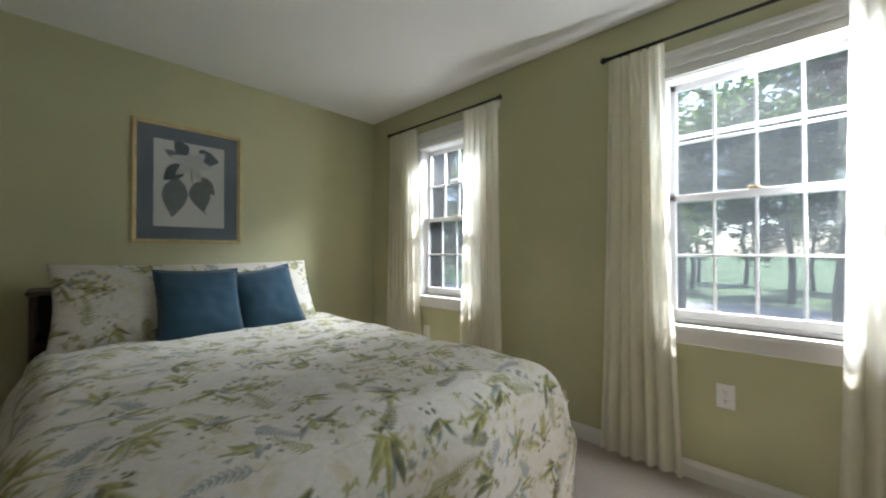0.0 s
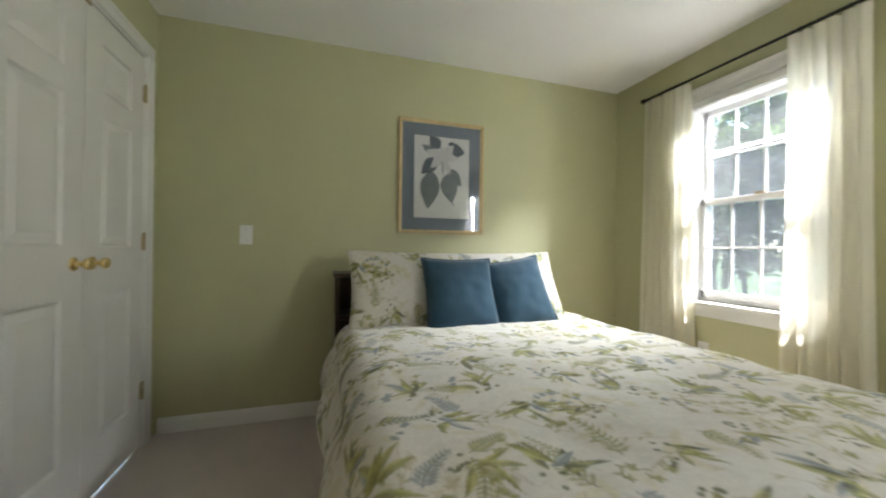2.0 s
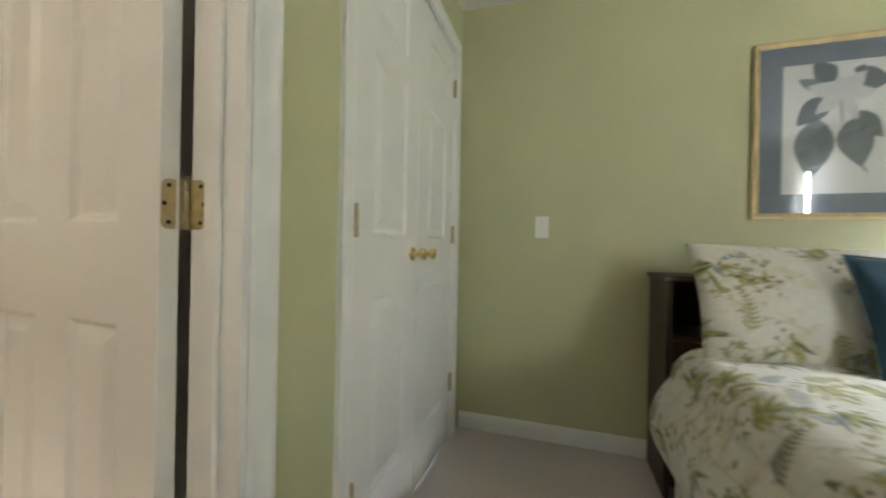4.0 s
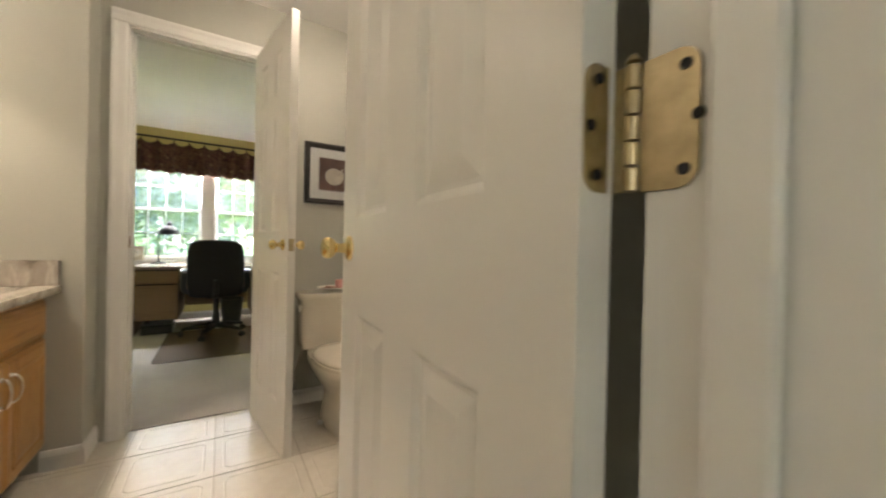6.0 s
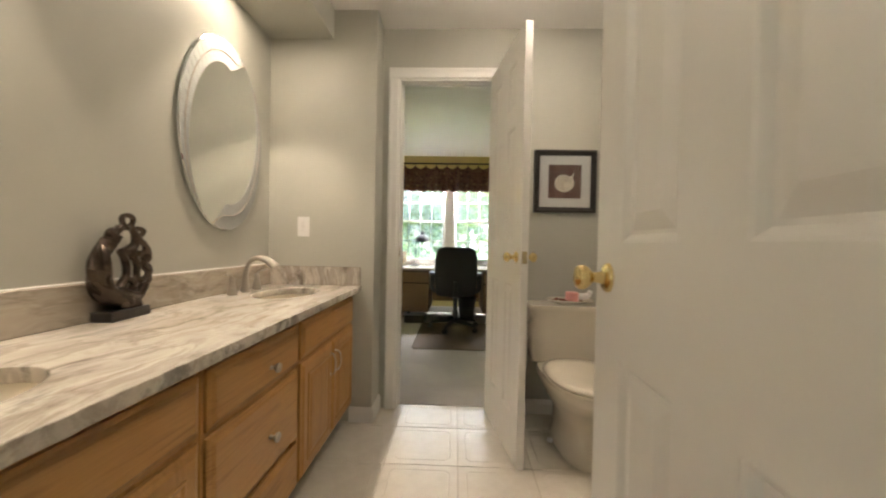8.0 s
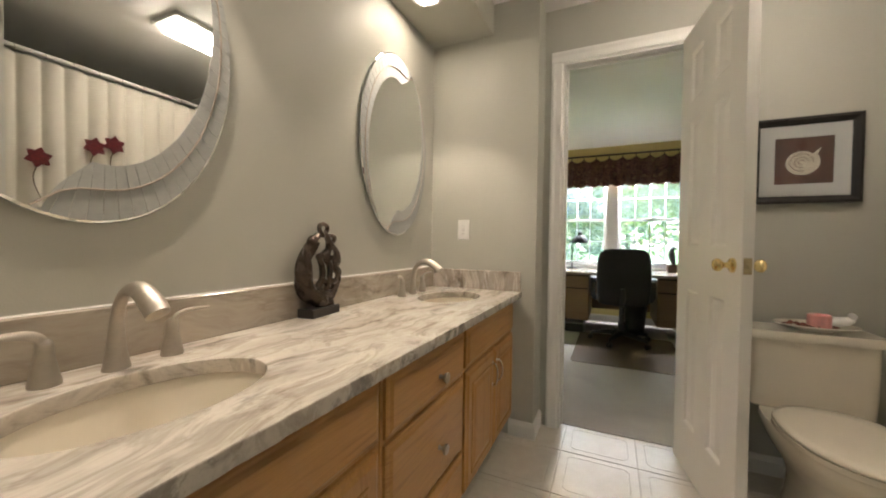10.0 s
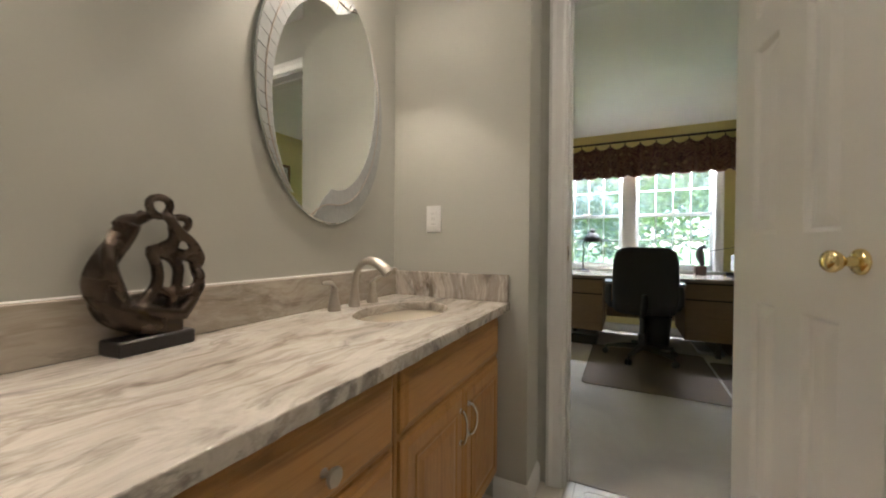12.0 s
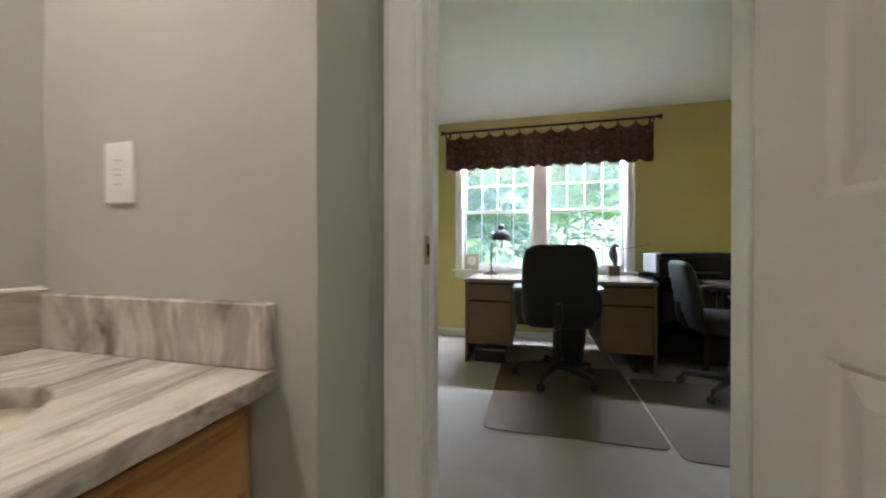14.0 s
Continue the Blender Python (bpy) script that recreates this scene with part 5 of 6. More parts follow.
# oval mirrors with etched feathers
FROST = plain("etched_mirror_glass", (0.36, 0.37, 0.355), 0.8, 0.0, 0.06, 60, 0.1)
FROST2 = plain("etched_vein", (0.40, 0.34, 0.28), 0.45, 0.3, 0.2, 60, 0.1)


def ellipse_point(th, k=0.0):
    return (-(0.298 - k) * math.cos(th), (0.439 - k) * math.sin(th))


def feather(parent, t0, t1, wmax, n=28):
    """Etched feather along the rim from angle t0 to t1, widest near t0, in separate barbs."""
    def width(s):
        return wmax * (min(1.0, s / 0.10) ** 0.5) * (1 - s) ** 0.85 + 0.006
    for k in range(n):
        s0, s1 = k / n, (k + 0.95) / n
        out, inn = [], []
        for j in range(5):
            s = s0 + (s1 - s0) * j / 4
            th = t0 + (t1 - t0) * s
            out.append(ellipse_point(th, 0.006))
            inn.append(ellipse_point(th + (t1 - t0) * 0.02, 0.006 + width(s)))
        o = part("etched_barb", cutout(out + inn[::-1], [], 0.0012), FROST, parent)
        o.matrix_basis = pose(0, 0.0162, 0, 90)
    vein = []
    for j in range(25):
        s = j / 24
        vein.append(ellipse_point(t0 + (t1 - t0) * s, 0.006 + width(s) * 0.55))
    v = part("etched_vein", tube([(x, 0.0178, z) for x, z in vein], 0.0022, 6), FROST2, parent)
    return v


def oval_mirror(x):
    m = thing("mirror", "frameless oval mirror with frosted feather borders on greige wall", "mirror", "oval mirrors", (x, VY, 1.515))
    b = loft([[(ellipse_point(2 * math.pi * j / 72, k)[0], y, ellipse_point(2 * math.pi * j / 72, k)[1]) for j in range(72)] for k, y in ((0.012, 0.001), (0.012, 0.008), (0.002, 0.008), (0.0, 0.010), (0.001, 0.0125))])
    part("backing", b, plain("mirror_edge_glass", (0.34, 0.38, 0.36), 0.15), m)
    g = loft([[(ellipse_point(2 * math.pi * j / 72, k)[0], y, ellipse_point(2 * math.pi * j / 72, k)[1]) for j in range(72)] for k, y in ((0.0015, 0.0126), (0.006, 0.015))])
    part("mirror_plate", g, MIRROR, m)
    feather(m, radians(62), radians(232), 0.125)
    feather(m, radians(252), radians(402), 0.125)
    return m


oval_mirror(-1.736)
oval_mirror(-0.575)

# toilet
toi = thing("toilet", "bone white two-piece toilet with closed lid", "toilet", "", (-2.315, -1.145, 0))
tank = loft([[(0.005 + 0.19 * (0.5 + 0.5 * a) * k, b * h, z) for a, b in [(math.copysign(abs(math.cos(t)) ** 0.3, math.cos(t)), math.copysign(abs(math.sin(t)) ** 0.3, math.sin(t))) for t in [2 * math.pi * j / 40 for j in range(40)]]]
             for k, h, z in ((0.90, 0.185, 0.375), (0.97, 0.195, 0.385), (0.985, 0.198, 0.45), (1.0, 0.203, 0.665))])
smooth(part("tank", tank, PORCELAIN, toi), 50)
lid = loft([[(-0.002 + 0.208 * (0.5 + 0.5 * a) * k + 0.104 * (1 - k), b * h, z) for a, b in [(math.copysign(abs(math.cos(t)) ** 0.25, math.cos(t)), math.copysign(abs(math.sin(t)) ** 0.25, math.sin(t))) for t in [2 * math.pi * j / 40 for j in range(40)]]]
            for k, h, z in ((0.99, 0.214, 0.666), (1.0, 0.217, 0.672), (1.0, 0.217, 0.694), (0.97, 0.211, 0.702))])
smooth(part("tank_lid", lid, PORCELAIN, toi), 50)
lever = boxes(((0.150, -0.212, 0.612), (0.172, -0.198, 0.636)), bevel=0.003)
merge(lever, tube([(0.161, -0.208, 0.624), (0.163, -0.222, 0.624), (0.19, -0.224, 0.622), (0.232, -0.222, 0.619)], (0.008, 0.008, 0.006, 0.007), 10))
part("flush_lever", lever, CHROME, toi, "chrome flush lever")


def bowl_ring(z, back, front, half, n=44, p=2.3):
    cx, rx = (back + front) / 2, (front - back) / 2
    out = []
    for j in range(n):
        a = 2 * math.pi * j / n
        c, s = math.cos(a), math.sin(a)
        hw = half * (1 - 0.10 * c)
        out.append((cx + rx * math.copysign(abs(c) ** (2 / p), c), hw * math.copysign(abs(s) ** (2 / p), s), z))
    return out


bowl = loft([bowl_ring(0.0, 0.10, 0.56, 0.105), bowl_ring(0.02, 0.10, 0.56, 0.105), bowl_ring(0.05, 0.11, 0.53, 0.095), bowl_ring(0.14, 0.12, 0.50, 0.09), bowl_ring(0.20, 0.11, 0.52, 0.105),
             bowl_ring(0.27, 0.08, 0.61, 0.15), bowl_ring(0.33, 0.05, 0.68, 0.178), bowl_ring(0.365, 0.03, 0.705, 0.186), bowl_ring(0.380, 0.035, 0.70, 0.182)])
smooth(part("bowl", bowl, PORCELAIN, toi), 60)
part("bolt_cap", moved(turned([(0.016, 0), (0.015, 0.012), (0.008, 0.018)], 14), Matrix.Translation((0.30, -0.118, 0.0))), WHITEP, toi)
smooth(part("seat", loft([bowl_ring(0.381, 0.215, 0.705, 0.184), bowl_ring(0.386, 0.212, 0.708, 0.187), bowl_ring(0.397, 0.215, 0.705, 0.185)]), PORCELAIN, toi), 50)
smooth(part("seat_lid", loft([bowl_ring(0.400, 0.212, 0.702, 0.182), bowl_ring(0.405, 0.209, 0.705, 0.185), bowl_ring(0.414, 0.212, 0.70, 0.182), bowl_ring(0.420, 0.235, 0.67, 0.16), bowl_ring(0.423, 0.30, 0.58, 0.09)]), PORCELAIN, toi), 60)
supply = thing("supply_valve", "chrome water shut-off valve on the wall beside the toilet", "valve", "", (OX, -1.36, 0.16))
part("stub", moved(turned([(0.024, 0), (0.022, 0.004), (0.008, 0.006), (0.008, 0.05)], 14), Matrix.Rotation(radians(90), 4, 'Y')), CHROME, supply)
part("hose", tube([(0.05, 0, 0.0), (0.052, 0.0, 0.06), (0.06, 0.03, 0.14), (0.075, 0.05, 0.215)], 0.006, 8, 1.0, 2), NICKEL, supply)
part("handle", moved(turned([(0.014, 0), (0.016, 0.006), (0.012, 0.012)], 12), Matrix.Translation((0.055, -0.01, 0)) @ Matrix.Rotation(radians(90), 4, 'X')), CHROME, supply)

# dish on the tank
dish = tagged(smooth(part("dish", moved(turned([(0.05, 0.0), (0.055, 0.004), (0.088, 0.014), (0.106, 0.022), (0.104, 0.026), (0.085, 0.018), (0.05, 0.009), (0.01, 0.008)], 36), Matrix.Translation((-2.21, -1.117, 0.7025)) @ Matrix.Diagonal((0.88, 1.3, 1.0, 1.0))), PORCELAIN), 60), "shallow white ceramic dish on the toilet tank", "dish")
potp = bmesh.new()
rng = random.Random(5)
for k in range(46):
    a, r = rng.random() * 6.28, 0.07 * rng.random() ** 0.5
    merge(potp, moved(turned([(0.002, 0), (0.008 + 0.004 * rng.random(), 0.002), (0.004, 0.004)], 6), Matrix.Translation((-2.21 + 0.8 * r * math.cos(a), -1.13 + 1.25 * r * math.sin(a), 0.713 + 0.01 * rng.random())) @ Euler((rng.random(), rng.random(), rng.random() * 6)).to_matrix().to_4x4()))
tagged(part("potpourri", potp, plain("dried_petals", (0.17, 0.055, 0.035), 0.8, 0.0, 0.6, 90)), "dried red-brown potpourri in the dish", "potpourri", kind="stuff")
tagged(part("candle", moved(turned([(0.034, 0), (0.037, 0.003), (0.037, 0.054), (0.033, 0.059), (0.004, 0.055)], 24), Matrix.Translation((-2.195, -1.11, 0.713))), plain("pink_wax", (0.68, 0.30, 0.27), 0.5, sss=0.2)), "short pink wax candle in the dish", "candle")
bird = bmesh.new()
merge(bird, moved(loft([oval(0, 0, z, rx, ry, 16) for z, rx, ry in ((-0.028, 0.002, 0.004), (-0.02, 0.009, 0.010), (0.0, 0.014, 0.013), (0.016, 0.011, 0.012), (0.028, 0.004, 0.004))]), Matrix.Rotation(radians(78), 4, 'X')))
bmesh.ops.create_uvsphere(bird, u_segments=12, v_segments=8, radius=0.010, matrix=Matrix.Translation((0, -0.022, 0.016)))
for s in (-1, 1):
    merge(bird, moved(cutout(leafshape(0, 0, 0.3, 0.04, 0.02), [], 0.003), Matrix.Translation((s * 0.008, 0.0, 0.008)) @ Matrix.Rotation(radians(60 + 30 * s), 4, 'Z')))
bird_ob = part("bird_figurine", bird, WHITEP)
bird_ob.matrix_basis = pose(-2.22, -1.035, 0.744, 0, 0, 175) @ Matrix.Scale(1.5, 4)
tagged(smooth(bird_ob, 60), "small white ceramic bird figurine perched in the dish", "figurine")

# shell print
SHELLBG = plain("sepia_print", (0.15, 0.075, 0.058), 0.6, 0.0, 0.5, 9)
WHITEMAT = plain("white_mat_board", (0.78, 0.77, 0.75), 0.75, 0.0, 0.02, 30)
SHELLC = plain("printed_shell", (0.80, 0.73, 0.62), 0.65, 0.0, 0.12, 24)
SHELLD = plain("printed_shell_line", (0.30, 0.20, 0.14), 0.65, 0.0, 0.2, 24)
shell = framed_picture("shell_picture", "black-framed sepia seashell print with wide white mat", (OX, -1.128, 1.427), 90, 0.372, 0.378, 0.033, 0.024, BLACKF, WHITEMAT, 0.056, SHELLBG)
spiral = []
for k in range(40):
    a = radians(48 + k * 8.9)
    r = 0.052 + 0.010 * (k / 39)
    spiral.append((r * math.cos(a) - 0.004, r * math.sin(a) * 0.95 - 0.008))
outline("printed_shell", spiral + [(0.062, 0.058)], SHELLC, shell, -0.0064)
for r, kk in ((0.040, 0), (0.024, 1), (0.011, 2)):
    ring = [(-0.006 + r * math.cos(a), -0.008 + r * math.sin(a) * 0.93) for a in [j * 0.262 for j in range(20)]]
    part("printed_shell_line", tube([(x, -0.0074 - 0.0002 * kk, z) for x, z in ring], 0.0013, 5), SHELLD, shell)

# bathtub, shower curtain
tub = thing("bathtub", "white alcove bathtub behind a shower curtain", "bathtub")
part("apron", boxes(((OX + 0.004, -0.74, 0), (-0.824, -0.66, 0.40)), ((OX + 0.004, -0.10, 0), (-0.824, -0.003, 0.40)), ((OX + 0.004, -0.66, 0), (OX + 0.10, -0.10, 0.40)), ((-0.924, -0.66, 0), (-0.824, -0.10, 0.40)), bevel=0.012, seg=2), PORCELAIN, tub)
part("tub_floor", boxes(((OX + 0.10, -0.66, 0.0), (-0.924, -0.10, 0.09))), PORCELAIN, tub)
rod = thing("shower_rod", "white shower curtain rod with rings across the bathtub", "curtain rod")
part("pole", tube([(OX + 0.002, -0.80, 2.10), (-0.822, -0.80, 2.10)], 0.0125, 12), WHITEP, rod)
for k in range(12):
    part("ring", tube([(OX + 0.08 + 0.122 * k, -0.80 + 0.021 * math.cos(a), 2.09 + 0.021 * math.sin(a)) for a in [j * 0.5236 for j in range(13)]], 0.002, 6), CHROME, rod)
SHOWER = cloth("ivory_shower_cloth", (0.72, 0.68, 0.60), 0.8, 600, 0.05)


def shower_pt(u, v):
    x = OX + 0.04 + (2.335 - 0.824 - 0.08) * u
    ph = u * 14 * 6.283 + noise.noise((u * 5, v, 1)) * 1.5
    return Vector((x + 0.01 * math.cos(ph), -0.80 + 0.022 * math.sin(ph) * (0.6 + 0.4 * v), 2.065 - 1.90 * v))


sh = part("shower_curtain", sheet(150, 24, shower_pt), SHOWER)
tagged(smooth(sh, 90), "ivory shower curtain with dark red printed flowers", "curtain")
RED = plain("dark_red_flower_print", (0.13, 0.012, 0.016), 0.8, 0.0, 0.5, 60)
STEM = plain("brown_stem_print", (0.10, 0.06, 0.03), 0.8, 0.0, 0.3, 60)
for fx, fz in ((-2.05, 1.60), (-1.47, 1.655), (-1.37, 1.62), (-1.12, 1.50), (-1.76, 1.12), (-1.40, 1.25)):
    for k in range(6):
        o = part("flower_petal", cutout(leafshape(0, 0, radians(60 * k + 17 * fx), 0.062, 0.045), [], 0.001), RED, sh)
        o.matrix_basis = pose(fx, -0.829 - 0.0006 * k, fz, 90)
    o = part("stem", tube([(fx, -0.83, fz - 0.03), (fx + 0.03, -0.83, fz - 0.12), (fx - 0.01, -0.83, fz - 0.24)], 0.003, 5, 1.0, 2), STEM, sh)

# ---- office ----
desk = thing("desk", "medium oak double-pedestal office desk under the window", "desk", "", (-5.075, -1.772, 0))
hw, hd = 0.738, 0.375
part("desktop", boxes(((-hd - 0.01, -hw - 0.01, 0.688), (hd + 0.01, hw + 0.01, 0.715)), bevel=0.003), DESKTOP, desk, "pale smooth desk top")
for s in (-1, 1):
    part("end_panel", boxes(((-hd, s * hw - s * 0.022, 0), (hd, s * hw, 0.687)), bevel=0.002), DESKWOOD, desk)
    a, b = s * (hw - 0.023), s * (hw - 0.395)
    part("pedestal", boxes(((-hd + 0.02, a, 0.155), (hd - 0.022, b, 0.686)), bevel=0.002), DESKWOOD, desk)
    for z0, z1 in ((0.545, 0.672), (0.165, 0.525)):
        d = boxes(((hd - 0.021, a - s * 0.004, z0), (hd - 0.002, b + s * 0.004, z1)), bevel=0.003)
        dr = part("drawer_front", d, DESKWOOD, desk)
        part("finger_lip", boxes(((hd - 0.004, a - s * 0.006, z1 - 0.004), (hd + 0.001, b + s * 0.006, z1 + 0.008))), DARKGAP, dr)
    part("foot_rail", boxes(((-hd + 0.05, s * (hw - 0.15), 0), (hd - 0.06, s * (hw - 0.11), 0.154))), BLACKP, desk)
part("modesty_panel", boxes(((-hd + 0.03, -hw + 0.40, 0.20), (-hd + 0.05, hw - 0.40, 0.686))), DESKWOOD, desk)
part("pencil_drawer", boxes(((hd - 0.03, -0.33, 0.60), (hd - 0.012, 0.33, 0.675)), bevel=0.003), DESKWOOD, desk)


def office_chair(name, label, place, turn, arms, back_h=0.53):
    """Five-star office chair facing +x in its own space."""
    c = thing(name, label, "office chair", "office chairs", place, turn)
    for k in range(5):
        a = radians(72 * k + 14)
        ca, sa = math.cos(a), math.sin(a)
        leg = part("base_leg", tube([(0.02 * ca, 0.02 * sa, 0.105), (0.16 * ca, 0.16 * sa, 0.098), (0.285 * ca, 0.285 * sa, 0.078)], (0.030, 0.024, 0.017), 10, 0.8, 1), BLACKP, c)
        w = bmesh.new()
        for s in (-1, 1):
            merge(w, moved(turned([(0.022, -0.009), (0.026, -0.006), (0.026, 0.006), (0.022, 0.009)], 16), Matrix.Translation((0.30 * ca - s * 0.014 * sa, 0.30 * sa + s * 0.014 * ca, 0.03)) @ Matrix.Rotation(a, 4, 'Z') @ Matrix.Rotation(radians(90), 4, 'X')))
        merge(w, tube([(0.29 * ca, 0.29 * sa, 0.085), (0.30 * ca, 0.30 * sa, 0.03)], 0.009, 8))
        smooth(part("caster", w, BLACKP, leg), 40)
    smooth(part("gas_lift", turned([(0.035, 0.085), (0.035, 0.22), (0.026, 0.225), (0.026, 0.40)], 18), BLACKP, c), 40)
    part("tilt_box", boxes(((-0.13, -0.09, 0.395), (0.13, 0.09, 0.435)), bevel=0.01, seg=2), BLACKP, c)
    seat = loft([oval(0.02, 0, z, 0.25 * k, 0.25 * k, 40, 4.0) for k, z in ((0.90, 0.432), (0.99, 0.45), (1.0, 0.48), (0.97, 0.51), (0.86, 0.526), (0.4, 0.532))])
    smooth(part("seat", seat, LEATHER, c), 60)
    rings = []
    for k, (z, hwid, th, x) in enumerate(((0.455, 0.17, 0.020, -0.225), (0.475, 0.222, 0.034, -0.235), (0.60, 0.238, 0.046, -0.262), (0.75, 0.240, 0.048, -0.275), (0.88, 0.235, 0.046, -0.30), (0.95, 0.215, 0.040, -0.315), (0.98, 0.175, 0.028, -0.322), (0.988, 0.12, 0.014, -0.324))):
        zz = 0.422 + (z - 0.455) * (back_h + 0.033) / 0.533
        rings.append([(x + px, py, zz) for px, py, _ in oval(0, 0, 0, th, hwid, 40, 3.4)])
    smooth(part("backrest", loft(rings), LEATHER, c), 60)
    part("back_bracket", tube([(-0.10, 0, 0.415), (-0.24, 0, 0.43), (-0.30, 0, 0.50), (-0.312, 0, 0.60)], (0.02, 0.022, 0.022, 0.016), 10, 2.0, 1), BLACKP, c)
    if arms:
        for s in (-1, 1):
            smooth(part("armrest", loft([oval(0.0, s * 0.275, z, 0.125 * k, 0.036 * k, 24, 3.5) for k, z in ((0.9, 0.655), (1.0, 0.662), (1.0, 0.678), (0.85, 0.686))]), plain("armrest_pad", (0.10, 0.10, 0.115), 0.3), c, "grey-black padded armrest"), 50)
            part("arm_support", tube([(0.0, s * 0.21, 0.445), (0.0, s * 0.28, 0.46), (0.0, s * 0.285, 0.56), (0.0, s * 0.277, 0.657)], (0.018, 0.02, 0.02, 0.018), 10, 1.6, 1), BLACKP, c)
    return c


office_chair("office_chair", "black leather office chair seen from behind, on the clear mat", (-4.43, -1.775, 0.016), 180, True)
office_chair("office_chair", "black leather office chair turned sideways at the second table", (-4.42, -0.66, 0.016), 84, True, 0.42)

PLASTIC = Nodes("clear_mat_vinyl").set(col=(0.22, 0.175, 0.145), rough=0.22, spec=0.5).bump(0.5, 0.0).m


def chair_mat(x0, y0, x1, y1, label):
    r = 0.05
    pts = []
    for cx, cy, a0 in ((x1 - r, y1 - r, 0), (x0 + r, y1 - r, 90), (x0 + r, y0 + r, 180), (x1 - r, y0 + r, 270)):
        for k in range(6):
            a = radians(a0 + 18 * k)
            pts.append((cx + r * math.cos(a), cy + r * math.sin(a)))
    bm = cutout(pts, [], 0.006, 0.002)
    bmesh.ops.translate(bm, verts=bm.verts, vec=(0, 0, 0.0055))
    return tagged(part("chair_mat", bm, PLASTIC), label, "chair mat", "chair mats")


chair_mat(-4.77, -2.20, -3.595, -1.285, "clear vinyl chair mat with creased halves on the carpet")
chair_mat(-4.60, -1.262, -3.52, -0.25, "clear vinyl chair mat under the second chair")
tagged(part("mat_crease", tube([(-4.765, -1.80, 0.0122), (-4.2, -1.81, 0.0126), (-3.60, -1.80, 0.0122)], 0.0022, 6), PLASTIC), "raised fold line across the clear chair mat", "mat crease", kind="stuff")

# desk lamp
dl = thing("desk_lamp", "black metal pharmacy desk lamp, lit, on the oak desk", "lamp", "", (-5.32, -2.36, 0.715))
smooth(part("base", turned([(0.078, 0), (0.08, 0.006), (0.07, 0.014), (0.03, 0.02), (0.014, 0.03)], 32), IRON, dl), 40)
part("stem", tube([(0, 0, 0.02), (0, 0, 0.30), (0.0, 0.008, 0.345)], (0.0085, 0.0075, 0.0075), 12), IRON, dl)
part("arm", tube([(0.0, -0.05, 0.335), (0.0, 0.0, 0.375), (0.0, 0.045, 0.43), (0.0, 0.10, 0.465)], (0.006, 0.007, 0.006, 0.006), 10, 1.0, 1), IRON, dl)
smooth(part("shade", moved(loft([oval(0, 0, z, r, r, 32) for r, z in ((0.100, -0.115), (0.102, -0.112), (0.092, -0.07), (0.062, -0.028), (0.030, -0.008), (0.030, 0.022), (0.020, 0.03), (0.012, 0.045), (0.004, 0.05))], cap=False), Matrix.Translation((0, 0.10, 0.455))), IRON, dl, "black dome shade"), 40)
part("bulb", moved(turned([(0.012, 0), (0.028, -0.035), (0.03, -0.055), (0.018, -0.078), (0.002, -0.083)], 18), Matrix.Translation((0, 0.10, 0.44))), emitter("lamp_bulb_glow", (1.0, 0.9, 0.72), 8.0), dl, "glowing bulb")

# bird on a block with a long quill
eb = thing("bird_sculpture", "dark carved bird on a wooden block with a long tail feather", "sculpture", "", (-5.32, -1.225, 0.715))
part("block", boxes(((-0.05, -0.05, 0), (0.05, 0.05, 0.095)), bevel=0.006), wood("bird_block_wood", (0.11, 0.06, 0.035), (0.05, 0.028, 0.018), 'Z'), eb)
body = tube([(0, 0.02, 0.095), (0, 0.012, 0.14), (0, -0.002, 0.19), (0, -0.006, 0.235), (0, 0.0, 0.27), (0, 0.018, 0.292), (0, 0.036, 0.286), (0, 0.058, 0.262)], (0.018, 0.030, 0.042, 0.038, 0.026, 0.024, 0.018, 0.003), 14, 0.85, 2)
smooth(part("body", body, BLACKP, eb), 60)
part("feather", moved(cutout(leafshape(0, 0, 0.0, 0.29, 0.032), [], 0.004), Matrix.Translation((0.01, 0.03, 0.235)) @ Matrix.Rotation(radians(90), 4, 'Z') @ Matrix.Rotation(radians(-12), 4, 'Y')), BLACKP, eb)

# mantel clock on the sill
ck = thing("mantel_clock", "small pale clock standing on the window sill", "clock", "", (WX + 0.016, -2.60, 0.7405))
part("case", boxes(((-0.016, -0.075, 0), (0.03, 0.075, 0.17)), bevel=0.006, seg=2), plain("pale_clock_wood", (0.52, 0.46, 0.36), 0.5), ck)
part("dial", moved(turned([(0.048, 0), (0.05, 0.003), (0.045, 0.004)], 28), Matrix.Translation((0.03, 0, 0.095)) @ Matrix.Rotation(radians(90), 4, 'Y')), PAPER, ck)
hand_mesh = boxes(((0.0335, -0.0015, 0.095), (0.0355, 0.0015, 0.128)), ((0.0335, 0.0, 0.0935), (0.0355, 0.024, 0.0965)))
part("pointer", hand_mesh, IRON, ck)

# valance
VAL = Nodes("paisley_valance_cloth")
vv = VAL.coord("UV")
vn = VAL.add("ShaderNodeTexVoronoi", {"Vector": vv, "Scale": 9.0})
swirl = VAL.noise(vv, 14, 4, 0.6, 2.2).outputs[0]
vc = VAL.ramp(swirl, [(0.32, (0.030, 0.012, 0.010)), (0.47, (0.085, 0.032, 0.024)), (0.56, (0.13, 0.075, 0.040)), (0.68, (0.055, 0.020, 0.018))])
vc = VAL.mix(VAL.math('LESS_THAN', vn.outputs["Distance"], 0.22), vc, (0.16, 0.10, 0.055))
VAL.set(col=vc, rough=0.85, spec=0.15, sheen=0.2).bump(VAL.noise(vv, 200, 2).outputs[0], 0.3, 0.002)


